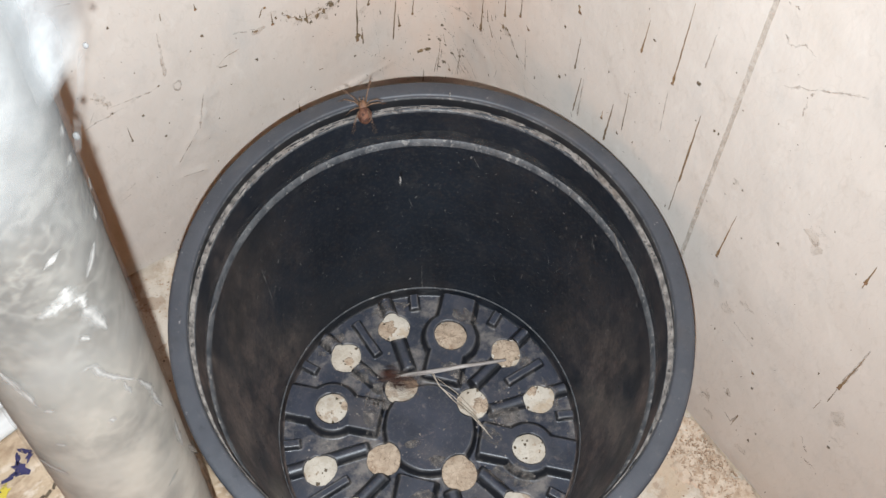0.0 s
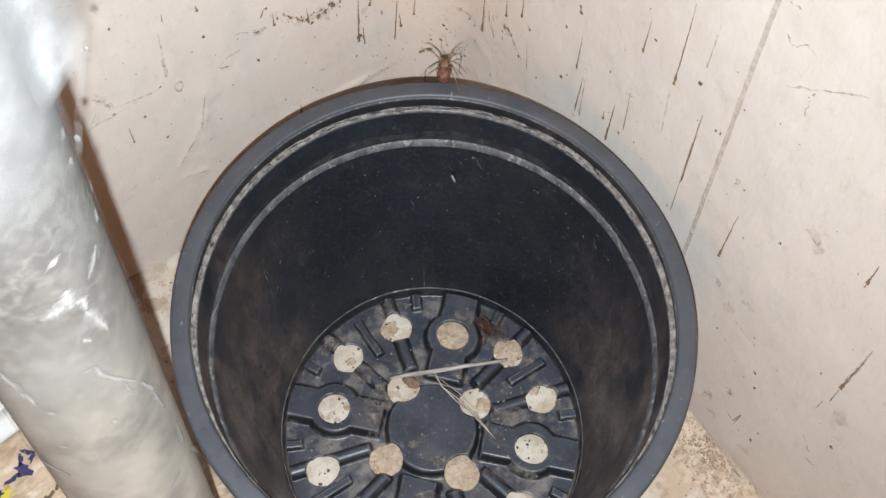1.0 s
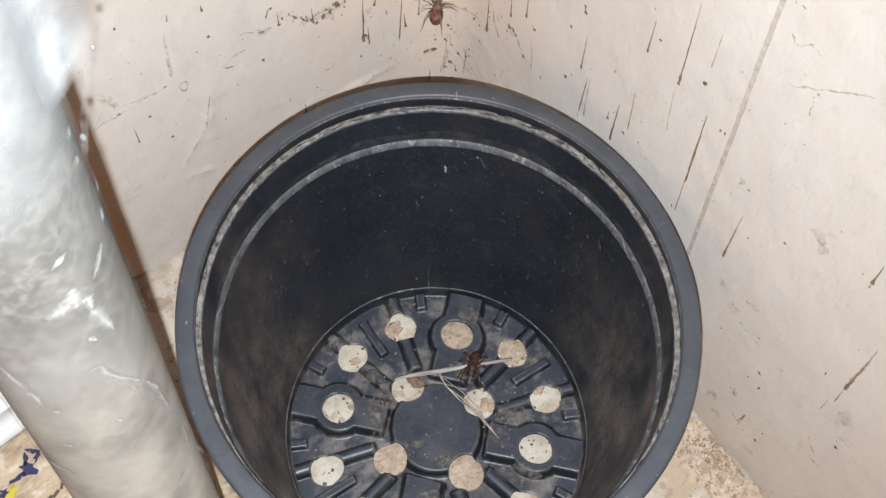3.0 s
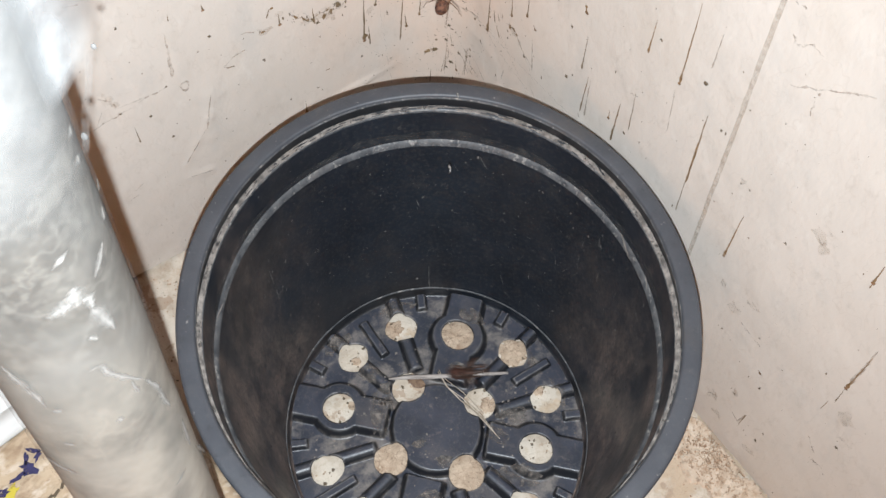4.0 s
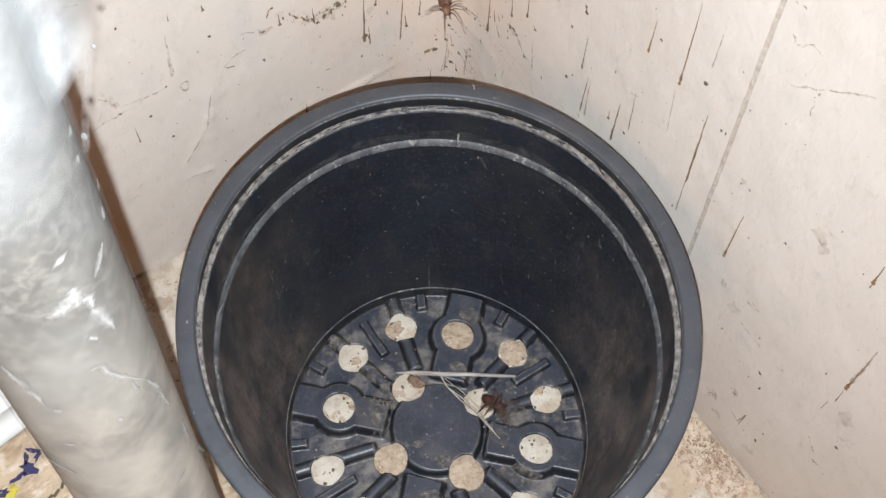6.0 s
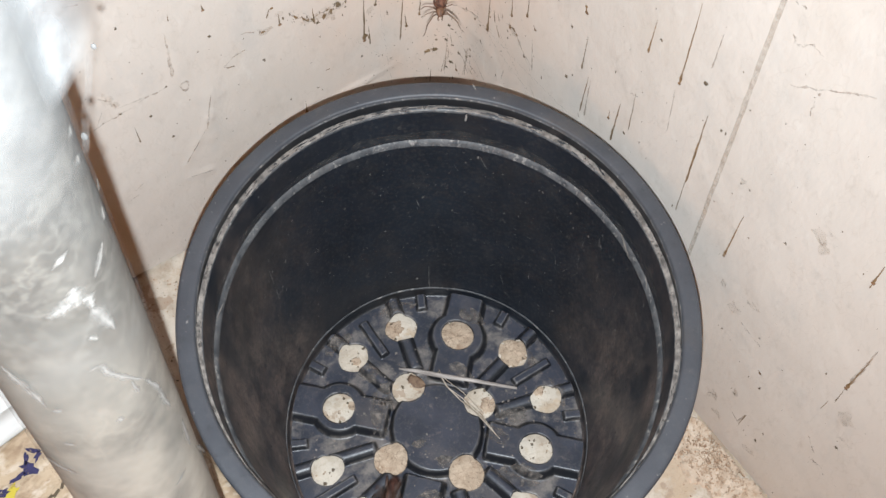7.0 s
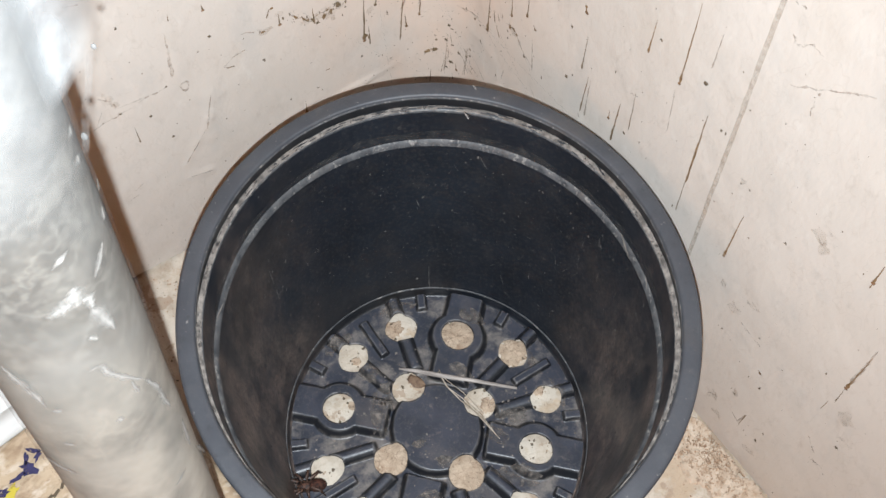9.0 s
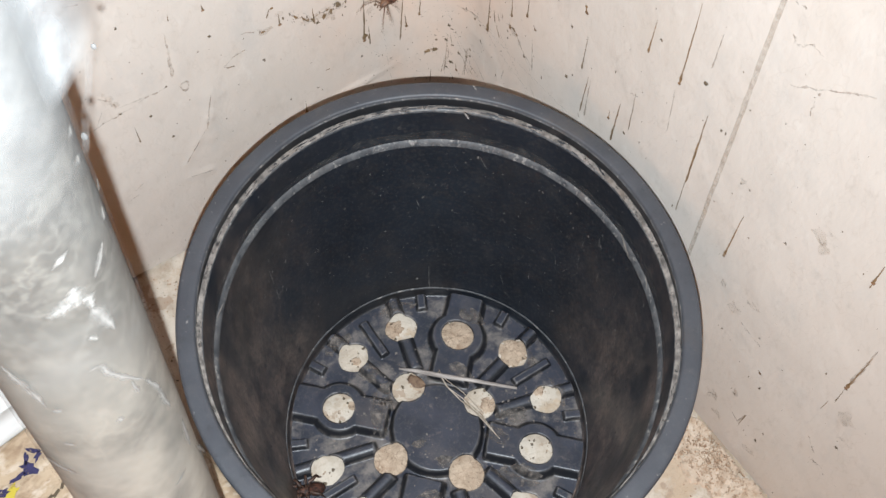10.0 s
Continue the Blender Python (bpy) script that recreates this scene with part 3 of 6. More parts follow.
def plant_pot():
    pot = tagged(new("plant_pot"), "black plastic plant pot, dusty and empty, standing on the floor", "plant pot")
    inner = [(0.1372, 0.1776), (0.1366, 0.1762), (0.1362, 0.1735), (0.1350, 0.158), (0.1344, 0.1530), (0.1328, 0.1508),
             (0.1321, 0.1490), (0.1317, 0.145), (0.1270, 0.116), (0.1215, 0.086), (0.1160, 0.057), (0.1110, 0.030), (0.1070, 0.0135),
             (0.1065, 0.0100), (0.1059, 0.0088)]
    outer = [(0.1060, 0.0005), (0.1088, 0.0010), (0.1100, 0.003), (0.1160, 0.040), (0.1270, 0.100), (0.1350, 0.145), (0.1405, 0.1735)]
    v, f = lathe(inner, wobble=0.0010)
    piece("inner_wall", v, f, PLASTIC, pot)
    v, f = lathe(outer, wobble=0.0010)
    piece("outer_wall", v, f, PLASTIC, pot)
    rim = [(0.1402, 0.1700), (0.1470, 0.1690), (0.1478, 0.1700), (0.1496, 0.1850), (0.1499, 0.1875), (0.1496, 0.1890), (0.1487, 0.1898),
           (0.1473, 0.1900), (0.1440, 0.1902), (0.1404, 0.1902), (0.1395, 0.1899), (0.1389, 0.1891), (0.1386, 0.1880), (0.1385, 0.1870)]
    v, f = lathe(rim, 256, 0.0005, 2.0)
    rim_ob = piece("rim", v, f, RIM, pot, "grey scuffed rolled rim")
    # a paler ring paints the thin highlight on the rim's inner edge
    edge = [(0.1388, 0.1885), (0.13845, 0.1881), (0.1383, 0.1875), (0.1384, 0.1869)]
    v, f = lathe(edge, 256, 0.0005, 2.0)
    piece("rim_edge", v, f, RIDGE, rim_ob, "thin inner edge of the rim, its highlight painted pale")
    lip = [(0.1386, 0.1873), (0.1389, 0.1862), (0.1394, 0.1810), (0.1397, 0.1735)]
    v, f = lathe(lip, 192, 0.0005, 2.0)
    piece("inner_lip", v, f, CLEAN, rim_ob)
    ledge = [(0.1396, 0.1796), (0.1390, 0.1794), (0.1382, 0.1790), (0.1374, 0.1786), (0.1367, 0.1781), (0.1365, 0.1776), (0.1364, 0.1766)]
    v, f = lathe(ledge, 256, 0.0006, 5.0)
    ledge_ob = piece("ledge", v, f, CLEAN, pot, "narrow ledge under the rim")
    # dust lies on the ledge in broken streaks, nearly whole on the two flanks
    rnd = random.Random(15)
    for k, (r, z, w) in enumerate(((0.1392, 0.1795, 0.0003), (0.1387, 0.1793, 0.00035), (0.1382, 0.17905, 0.00035), (0.1377, 0.1788, 0.0004), (0.1372, 0.17855, 0.00035), (0.1368, 0.17825, 0.0003))):
        meshes, at = [], rnd.uniform(0, 8)
        while at < 366:
            flank = abs(math.cos(radians(at)))
            long = rnd.uniform(2, 7) + 10 * flank * rnd.random()
            v, f, n = [], [], max(4, int(long / 0.8))
            for m in range(n + 1):
                a = radians(at + long * m / n)
                half = w * (0.25 + 0.75 * math.sin(math.pi * (m + 0.3) / (n + 0.6)) ** 0.5) * (1 + 0.5 * relief(math.cos(a), math.sin(a), k, 40.0, 2)) * (0.7 + 0.4 * flank)
                rr = r + 0.0006 * relief(math.cos(a), math.sin(a), z * 6 + 5.0, 2.0) + 0.00025 * relief(math.cos(a), math.sin(a), k + 3, 30.0, 2)
                for q, up in ((1, 0.0), (0.4, 0.00035), (-0.4, 0.00035), (-1, 0.0)):
                    v.append(squash((rr + q * half) * math.cos(a), (rr + q * half) * math.sin(a), z + up + 0.3 * q * half))
            for m in range(n):
                for q in range(3):
                    b = m * 4 + q
                    f.append((b, b + 4, b + 5, b + 1))
            meshes.append((v, f))
            at += long + rnd.uniform(0.3, 4.5) * (1.6 - 1.5 * flank)
        v, f = join(*meshes)
        piece("dust_line", v, f, DUST, ledge_ob, "caked pale dust")
    bead_line = [(0.1370, 0.1784), (0.1365, 0.17815), (0.13625, 0.1776), (0.1362, 0.1768)]
    v, f = lathe(bead_line, 256, 0.0003, 6.0)
    piece("ledge_edge", v, f, RIDGE, ledge_ob, "thin worn edge of the ledge")
    ridge = [(0.1339, 0.1527), (0.1332, 0.1521), (0.1326, 0.1512), (0.1321, 0.1503), (0.1317, 0.1493), (0.1315, 0.1486)]
    v, f = lathe(ridge, 256, 0.0003, 5.0)
    piece("ridge", v, f, RIDGE, pot, "scuffed grey moulded ring")
    line = [(0.1071, 0.0107), (0.1066, 0.0110), (0.1061, 0.0106), (0.1059, 0.0098)]
    v, f = lathe(line, 256)
    piece("foot_ring", v, f, RIDGE, pot, "thin grey ring at the foot of the wall")
    moat = [(0.1060, 0.0098), (0.1058, 0.0060), (0.1053, 0.0032), (0.1047, 0.0018), (0.1036, 0.0014)]
    v, f = lathe(moat, 192)
    piece("foot_channel", v, f, PLASTIC, pot)
    pot_base(pot)
    return pot


pot = plant_pot()

# ---- the wrapped roll beside the pot ----
ROLL_AXIS = Vector((0.0016, 0.0605, 0.9982)).normalized()


def wrapped_roll():
    roll = tagged(new("wrapped_roll"), "tall grey roll wrapped in crinkled plastic film beside the pot", "roll")
    turn = Vector((0, 0, 1)).rotation_difference(ROLL_AXIS).to_matrix().to_4x4()
    roll.matrix_world = Matrix.Translation((-0.134, -0.136, 0.002)) @ turn
    rad, tall, steps, rows_n = 0.0289, 0.72, 144, 300
    verts, faces = [], []
    for j in range(rows_n + 1):
        z = tall * j / rows_n
        for i in range(steps):
            a = 2 * math.pi * i / steps
            c, s = math.cos(a), math.sin(a)
            fold = abs(relief(c * 0.03, s * 0.03, z * 0.7, 75.0, 2))
            d = -0.0004 + 0.00012 * max(0.0, 1 - fold / 0.06) + 0.00015 * relief(c * 0.03, s * 0.03, z * 0.5, 30.0, 2)
            verts.append(((rad + d) * c, (rad + d) * s, z))
    for j in range(rows_n):
        for i in range(steps):
            a, b = j * steps + i, j * steps + (i + 1) % steps
            faces.append((a, b, b + steps, a + steps))
    faces.append(tuple(range(steps - 1, -1, -1)))
    faces.append(tuple(range(rows_n * steps, (rows_n + 1) * steps)))
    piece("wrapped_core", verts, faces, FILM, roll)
    # the loose clear wrapping round the core
    verts, faces = [], []
    for j in range(rows_n + 1):
        z = tall * j / rows_n
        for i in range(steps):
            a = 2 * math.pi * i / steps
            c, s = math.cos(a), math.sin(a)
            fold = abs(relief(c * 0.03, s * 0.03, z * 0.8, 60.0, 3))
            d = 0.0008 + 0.00018 * max(0.0, 1 - fold / 0.08) + 0.00018 * relief(c * 0.03, s * 0.03, z + 3, 70.0, 2)
            verts.append(((rad + d) * c, (rad + d) * s, z))
    for j in range(rows_n):
        for i in range(steps):
            a, b = j * steps + i, j * steps + (i + 1) % steps
            faces.append((a, b, b + steps, a + steps))
    piece("clear_wrap", verts, faces, WRAP, roll, "thin crinkled clear plastic wrap")
    # whitened creases of the film, its bright glints painted in with them: width in millimetres, then angle and height
    # along each
    rnd = random.Random(4)
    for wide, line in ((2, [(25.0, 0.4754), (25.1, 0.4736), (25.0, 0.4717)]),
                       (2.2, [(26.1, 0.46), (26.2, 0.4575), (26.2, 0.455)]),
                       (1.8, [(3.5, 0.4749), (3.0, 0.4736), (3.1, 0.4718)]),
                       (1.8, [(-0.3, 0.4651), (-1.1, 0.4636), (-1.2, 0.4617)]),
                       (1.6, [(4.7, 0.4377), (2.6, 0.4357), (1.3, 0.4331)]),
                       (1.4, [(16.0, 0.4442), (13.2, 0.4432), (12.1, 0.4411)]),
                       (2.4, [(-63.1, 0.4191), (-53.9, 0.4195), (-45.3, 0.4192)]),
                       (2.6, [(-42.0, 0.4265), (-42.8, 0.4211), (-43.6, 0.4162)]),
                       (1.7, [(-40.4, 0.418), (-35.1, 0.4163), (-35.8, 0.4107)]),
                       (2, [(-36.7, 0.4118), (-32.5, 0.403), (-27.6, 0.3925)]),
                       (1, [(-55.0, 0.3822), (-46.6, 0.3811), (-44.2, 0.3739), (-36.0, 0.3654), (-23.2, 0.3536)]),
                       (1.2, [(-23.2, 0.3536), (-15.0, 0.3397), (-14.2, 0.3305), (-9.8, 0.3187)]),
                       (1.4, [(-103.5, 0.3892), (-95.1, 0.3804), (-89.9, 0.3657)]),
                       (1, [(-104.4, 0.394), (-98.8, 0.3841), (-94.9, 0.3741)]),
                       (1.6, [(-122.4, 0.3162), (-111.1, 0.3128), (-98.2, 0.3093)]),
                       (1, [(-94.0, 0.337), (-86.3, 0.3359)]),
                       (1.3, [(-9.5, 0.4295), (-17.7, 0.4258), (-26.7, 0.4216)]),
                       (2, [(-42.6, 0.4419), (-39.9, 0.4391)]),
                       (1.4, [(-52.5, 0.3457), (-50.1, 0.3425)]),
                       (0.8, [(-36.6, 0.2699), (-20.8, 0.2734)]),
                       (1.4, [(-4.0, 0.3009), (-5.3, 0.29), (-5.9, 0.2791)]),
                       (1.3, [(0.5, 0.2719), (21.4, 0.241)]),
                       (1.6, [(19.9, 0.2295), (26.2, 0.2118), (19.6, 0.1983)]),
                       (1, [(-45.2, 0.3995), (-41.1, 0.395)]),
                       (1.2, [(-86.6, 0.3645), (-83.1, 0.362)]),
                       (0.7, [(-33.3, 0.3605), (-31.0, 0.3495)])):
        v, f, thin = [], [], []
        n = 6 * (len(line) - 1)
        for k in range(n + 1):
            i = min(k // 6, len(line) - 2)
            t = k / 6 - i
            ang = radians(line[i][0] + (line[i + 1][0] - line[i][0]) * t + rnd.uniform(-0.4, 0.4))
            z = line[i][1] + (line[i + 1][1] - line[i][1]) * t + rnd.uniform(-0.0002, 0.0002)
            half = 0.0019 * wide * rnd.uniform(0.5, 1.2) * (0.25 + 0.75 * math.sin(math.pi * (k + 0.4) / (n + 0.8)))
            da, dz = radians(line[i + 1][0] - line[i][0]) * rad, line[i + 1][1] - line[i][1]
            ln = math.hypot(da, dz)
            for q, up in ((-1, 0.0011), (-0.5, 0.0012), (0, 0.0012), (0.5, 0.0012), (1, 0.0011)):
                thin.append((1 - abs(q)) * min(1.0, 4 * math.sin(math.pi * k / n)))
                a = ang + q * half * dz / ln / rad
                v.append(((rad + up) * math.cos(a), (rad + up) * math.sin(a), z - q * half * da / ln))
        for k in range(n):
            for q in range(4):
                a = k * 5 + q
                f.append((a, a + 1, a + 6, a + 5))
        crease = piece("crease", v, f, CREASE_GLINT, roll, smooth=False)
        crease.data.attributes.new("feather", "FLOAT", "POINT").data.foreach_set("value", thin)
    # cloudy film wound round the top of the roll; its white also paints in the torch's glare
    v, f = [], []
    n_u, n_z = 30, 60
    for k in range(n_z + 1):
        for i in range(n_u + 1):
            u = i / n_u
            z = 0.430 + 0.02 * relief(u, 2, 1, 3.0) + 0.24 * k / n_z
            a = radians(-110 + 134 * u)
            off = 0.0017 + 0.0006 * relief(a * 0.03, z, 6, 40.0, 2)
            v.append(((rad + off) * math.cos(a), (rad + off) * math.sin(a), z))
    for k in range(n_z):
        for i in range(n_u):
            a = k * (n_u + 1) + i
            f.append((a, a + 1, a + n_u + 2, a + n_u + 1))
    piece("film_sleeve", v, f, CLEAR, roll, "cloudy film round the top of the roll, whitened for the torch's glare")
    # its loose end stands off as a flap that thins out to a clear veil and hangs down as a strand
    out, side = Vector((0.922, 0.387, 0)), Vector((-0.387, 0.922, 0))

    def free_edge(z):
        return float(np.interp(z, (0.452, 0.4667, 0.4815, 0.4917, 0.51, 0.60, 0.70), (0.0302, 0.0338, 0.0386, 0.0418, 0.0470, 0.056, 0.060))) + 0.0008 * relief(z, 4, 1, 160.0, 2)

    def sheet(name, near, far, low, high, mat, label):
        v, f = [], []
        for k in range(n_z + 1):
            z = low + (high - low) * k / n_z
            for i in range(13):
                d = near(z) + (far(z) - near(z)) * i / 12
                lift = 0.0010 * relief(d, z, 5, 120.0, 2) + 0.0012 * math.sin(160 * d + 40 * z)
                v.append(out * d + side * lift + Vector((0, 0, z)))
        for k in range(n_z):
            for i in range(12):
                a = k * 13 + i
                f.append((a, a + 1, a + 14, a + 13))
        piece(name, v, f, mat, roll, label)

    # the flap ends in a slanting hem
    v, f, thin = [], [], []
    for k in range(n_z + 1):
        for i in range(19):
            u = i / 18
            low = 0.4895 + 0.0040 * u + 0.0016 * relief(u, 1, 7, 6.0, 2)
            z = low + (0.712 - low) * (k / n_z) ** 1.6
            d = 0.0255 + (free_edge(z) - 0.0255) * u
            thin.append(min(1.0, (z - low) / 0.007 + 0.12) * min(1.0, 3.5 * (1 - u) + 0.1))
            front = max(0.0, 0.0182 - 0.8 * (d - 0.0255))
            v.append(out * d - side * front + side * (0.0008 * relief(d, z, 5, 140.0, 2) + 0.0010 * math.sin(170 * d + 40 * z)) + Vector((0, 0, z)))
    for k in range(n_z):
        for i in range(18):
            a = k * 19 + i
            f.append((a, a + 1, a + 20, a + 19))
    flap = piece("film_flap", v, f, FOLD, roll, "loose milky flap of plastic film")
    flap.data.attributes.new("feather", "FLOAT", "POINT").data.foreach_set("value", thin)
    sheet("film_strand", lambda z: free_edge(z) - 0.0020 - 0.0020 * abs(relief(z, 3, 3, 110.0, 1)), free_edge, 0.453, 0.490, VEIL, "crumpled strand of clear film")
    # pale blobs stand in for two highlights on the crumpled film
    for d, z, size, tall in ((0.0415, 0.4917, 0.0008, 1.3), (0.0306, 0.4590, 0.0010, 1.5)):
        bv, bf = blob(0, 0, 0, size * tall, size, size * 0.7, 20, 14)
        at = out * d + Vector((0, 0, z))
        piece("film_knot", [at + Vector((y, q, x)) for x, y, q in bv], bf, FILM_GLINT, roll)
    return roll


roll = wrapped_roll()

# ---- the printed pack behind the roll ----


def flat_patch(name, points, z, mat, parent, label=""):
    """A thin printed shape: points round its edge."""
    n = len(points)
    v = [(x, y, z) for x, y in points] + [(x, y, z - 0.0004) for x, y in points]
    f = [tuple(range(n))] + [(i, (i + 1) % n, n + (i + 1) % n, n + i)[::-1] for i in range(n)]
    return piece(name, v, f, mat, parent, label, smooth=False)


def bar(x, y, length, wide, turn):
    c, s = math.cos(radians(turn)), math.sin(radians(turn))
    return [(x + u * c - w * s, y + u * s + w * c) for u, w in ((-length / 2, -wide / 2), (length / 2, -wide / 2), (length / 2, wide / 2), (-length / 2, wide / 2))]


def smear(x, y, length, wide, turn, rnd):
    c, s = math.cos(radians(turn)), math.sin(radians(turn))
    pts = []
    for k in range(14):
        a, r = 2 * math.pi * k / 14, rnd.uniform(0.45, 1.15)
        u, w = 0.5 * length * r * math.cos(a), 0.5 * wide * r * math.sin(a)
        pts.append((x + u * c - w * s, y + u * s + w * c))
    return pts


def printed_pack():
    pack = tagged(new("printed_pack"), "flat brown paper pack with worn blue and yellow print", "package")
    pack.matrix_world = pose(-0.2786, -0.0027, 0, 0, 0, 44)       # x runs along its back edge, the pack lies towards -y
    n_u, n_v, wx, wy = 48, 44, 0.20, 0.17
    v, f = [], []
    for j in range(n_v + 1):
        for i in range(n_u + 1):
            x, y = wx * (i / n_u - 0.62), -wy * j / n_v
            e = min(x + 0.62 * wx, 0.38 * wx - x, -y, wy + y)
            z = 0.002 + 0.0178 * (1 - math.exp(-max(e, 0) / 0.0018)) + 0.0014 * relief(x, y, 1, 45.0)
            v.append((x, y, z))
    for j in range(n_v):
        for i in range(n_u):
            a = j * (n_u + 1) + i
            f.append((a, a + n_u + 1, a + n_u + 2, a + 1))
    edge = [i for i in range(n_u + 1)] + [j * (n_u + 1) + n_u for j in range(1, n_v + 1)]
    edge += [n_v * (n_u + 1) + i for i in range(n_u - 1, -1, -1)] + [j * (n_u + 1) for j in range(n_v - 1, 0, -1)]
    k = len(v)
    v += [(v[i][0], v[i][1], 0.0003) for i in edge]
    m = len(edge)
    f += [(edge[i], edge[(i + 1) % m], k + (i + 1) % m, k + i) for i in range(m)]
    f.append(tuple(range(k, k + m)))
    piece("wrapper", v, f, CARD, pack)
    back = pack.matrix_world.inverted()
    rnd = random.Random(12)

    def local(x, y):
        q = back @ Vector((x, y, 0))
        return q.x, q.y
    for x, y, length, wide, turn in ((-0.2690, -0.0262, 0.011, 0.0040, -12), (-0.2655, -0.0300, 0.0040, 0.0090, -12), (-0.2700, -0.0385, 0.013, 0.0105, -30), (-0.2725, -0.0320, 0.0035, 0.009, 10),
                                     (-0.2755, -0.0455, 0.014, 0.0036, 42), (-0.2840, -0.0560, 0.011, 0.0065, 30)):
        px, py = local(x, y)
        flat_patch("print_bar", smear(px, py, length * 1.1, wide * 1.15, turn - 44, rnd), 0.0222, BLUE, pack, "worn blue print")
    for x, y, length, wide, turn in ((-0.2480, -0.0555, 0.006, 0.0022, 20), (-0.2450, -0.0490, 0.007, 0.0020, 40), (-0.2520, -0.0590, 0.006, 0.0022, 10)):
        px, py = local(x, y)
        flat_patch("print_bar", bar(px, py, length, wide, turn), 0.0222, SPECK, pack, "dark printed mark")
    px, py = local(-0.2775, -0.0565)
    flat_patch("print_patch", smear(px, py, 0.016, 0.012, 20, rnd), 0.0220, YELLOW, pack, "yellow printed patch")
    return pack


pack = printed_pack()


def white_panel():
    bm = bmesh.new()
    box(bm, -0.19, 0.0006, 0.0, 0.06, 0.017, 0.019)
    box(bm, -0.19, 0.0185, 0.0, 0.06, 0.062, 0.023)
    box(bm, -0.188, 0.015, 0.0005, 0.058, 0.020, 0.012)
    bmesh.ops.bevel(bm, geom=[e for e in bm.edges], offset=0.0015, segments=2, affect="EDGES")
    ob = part("white_strip", bm, WHITE)
    ob.matrix_world = pose(-0.2786, -0.0027, 0.0, 0, 0, 44)
    return tagged(ob, "glossy white plastic strip lying on the floor behind the pack", "strip")


white_strip = white_panel()

# ---- straw, stick, crumbs in the pot ----


def thin_bar(name, points, radii, mat, label, category, sides=7):
    v, f = tube_mesh(points, radii, sides)
    return tagged(piece(name, v, f, mat), label, category)


stick = thin_bar("stick", [(-0.0423, 0, 0.0001), (-0.030, 0.0004, 0.0004), (-0.01, -0.0002, 0.0006), (0.012, 0.0003, 0.0005), (0.03, 0, 0.0003), (0.0423, 0.0002, 0)],
                 [0.0007, 0.0016, 0.0017, 0.0015, 0.0013, 0.0010], STICK, "thin pale grey dry stick lying across the pot floor", "stick")



def straw_bundle():
    """Two dry stalks with frayed ends, lying over the inner holes."""
    ob = tagged(new("dry_straw"), "thin frayed dry straw lying on the pot floor", "straw")
    base = [(0.0003, 0.0404), (0.0064, 0.0296), (0.0163, 0.0211), (0.0301, 0.0064), (0.0431, -0.0092)]
    for k, (dx, dy, cut, thick) in enumerate(((0, 0, 0, 0.00050), (0.0002, 0.0010, 0, 0.00030), (0.0045, 0.0060, 1, 0.00028), (-0.0003, -0.0006, 2, 0.00030))):
        pts, rr = [], []
        src = base[cut:] if k != 2 else [(0.0008, 0.0292)] + base[2:4]
        for m, (x, y) in enumerate(src):
            w = 1 - m / len(src) if k == 2 else 1
            pts.append((x + dx * w + 0.0007 * math.sin(2.3 * m + 1.7 * k), y + dy * w + 0.0007 * math.cos(1.9 * m + k), 0.0096 + 0.0006 * k + 0.0009 * math.sin(m * 1.9 + k)))
            rr.append(thick * (1.0 if m < len(src) - 1 else 0.4))
        v, f = tube_mesh(pts, rr, 6)
        piece("stalk", v, f, STRAW, ob)
    return ob


dry_straw = straw_bundle()


def crumbs(name, rnd, places, mat, label, category, parent=None):
    """Many small angular bits as one heap; places: (x, y, z, size)."""
    meshes = []
    for x, y, z, size in places:
        v = []
        for sx in (-1, 1):
            for sy in (-1, 1):
                for sz in (0, 1):
                    v.append((x + sx * size * rnd.uniform(0.3, 1), y + sy * size * rnd.uniform(0.3, 1), z + sz * size * rnd.uniform(0.3, 1.0)))
        meshes.append((v, [(0, 1, 3, 2), (4, 6, 7, 5), (0, 4, 5, 1), (2, 3, 7, 6), (1, 5, 7, 3), (0, 2, 6, 4)]))
    v, f = join(*meshes)
    ob = piece(name, v, f, mat, parent, "" if parent else label, smooth=False)
    return tagged(ob, label, "" if parent else category, kind="stuff")


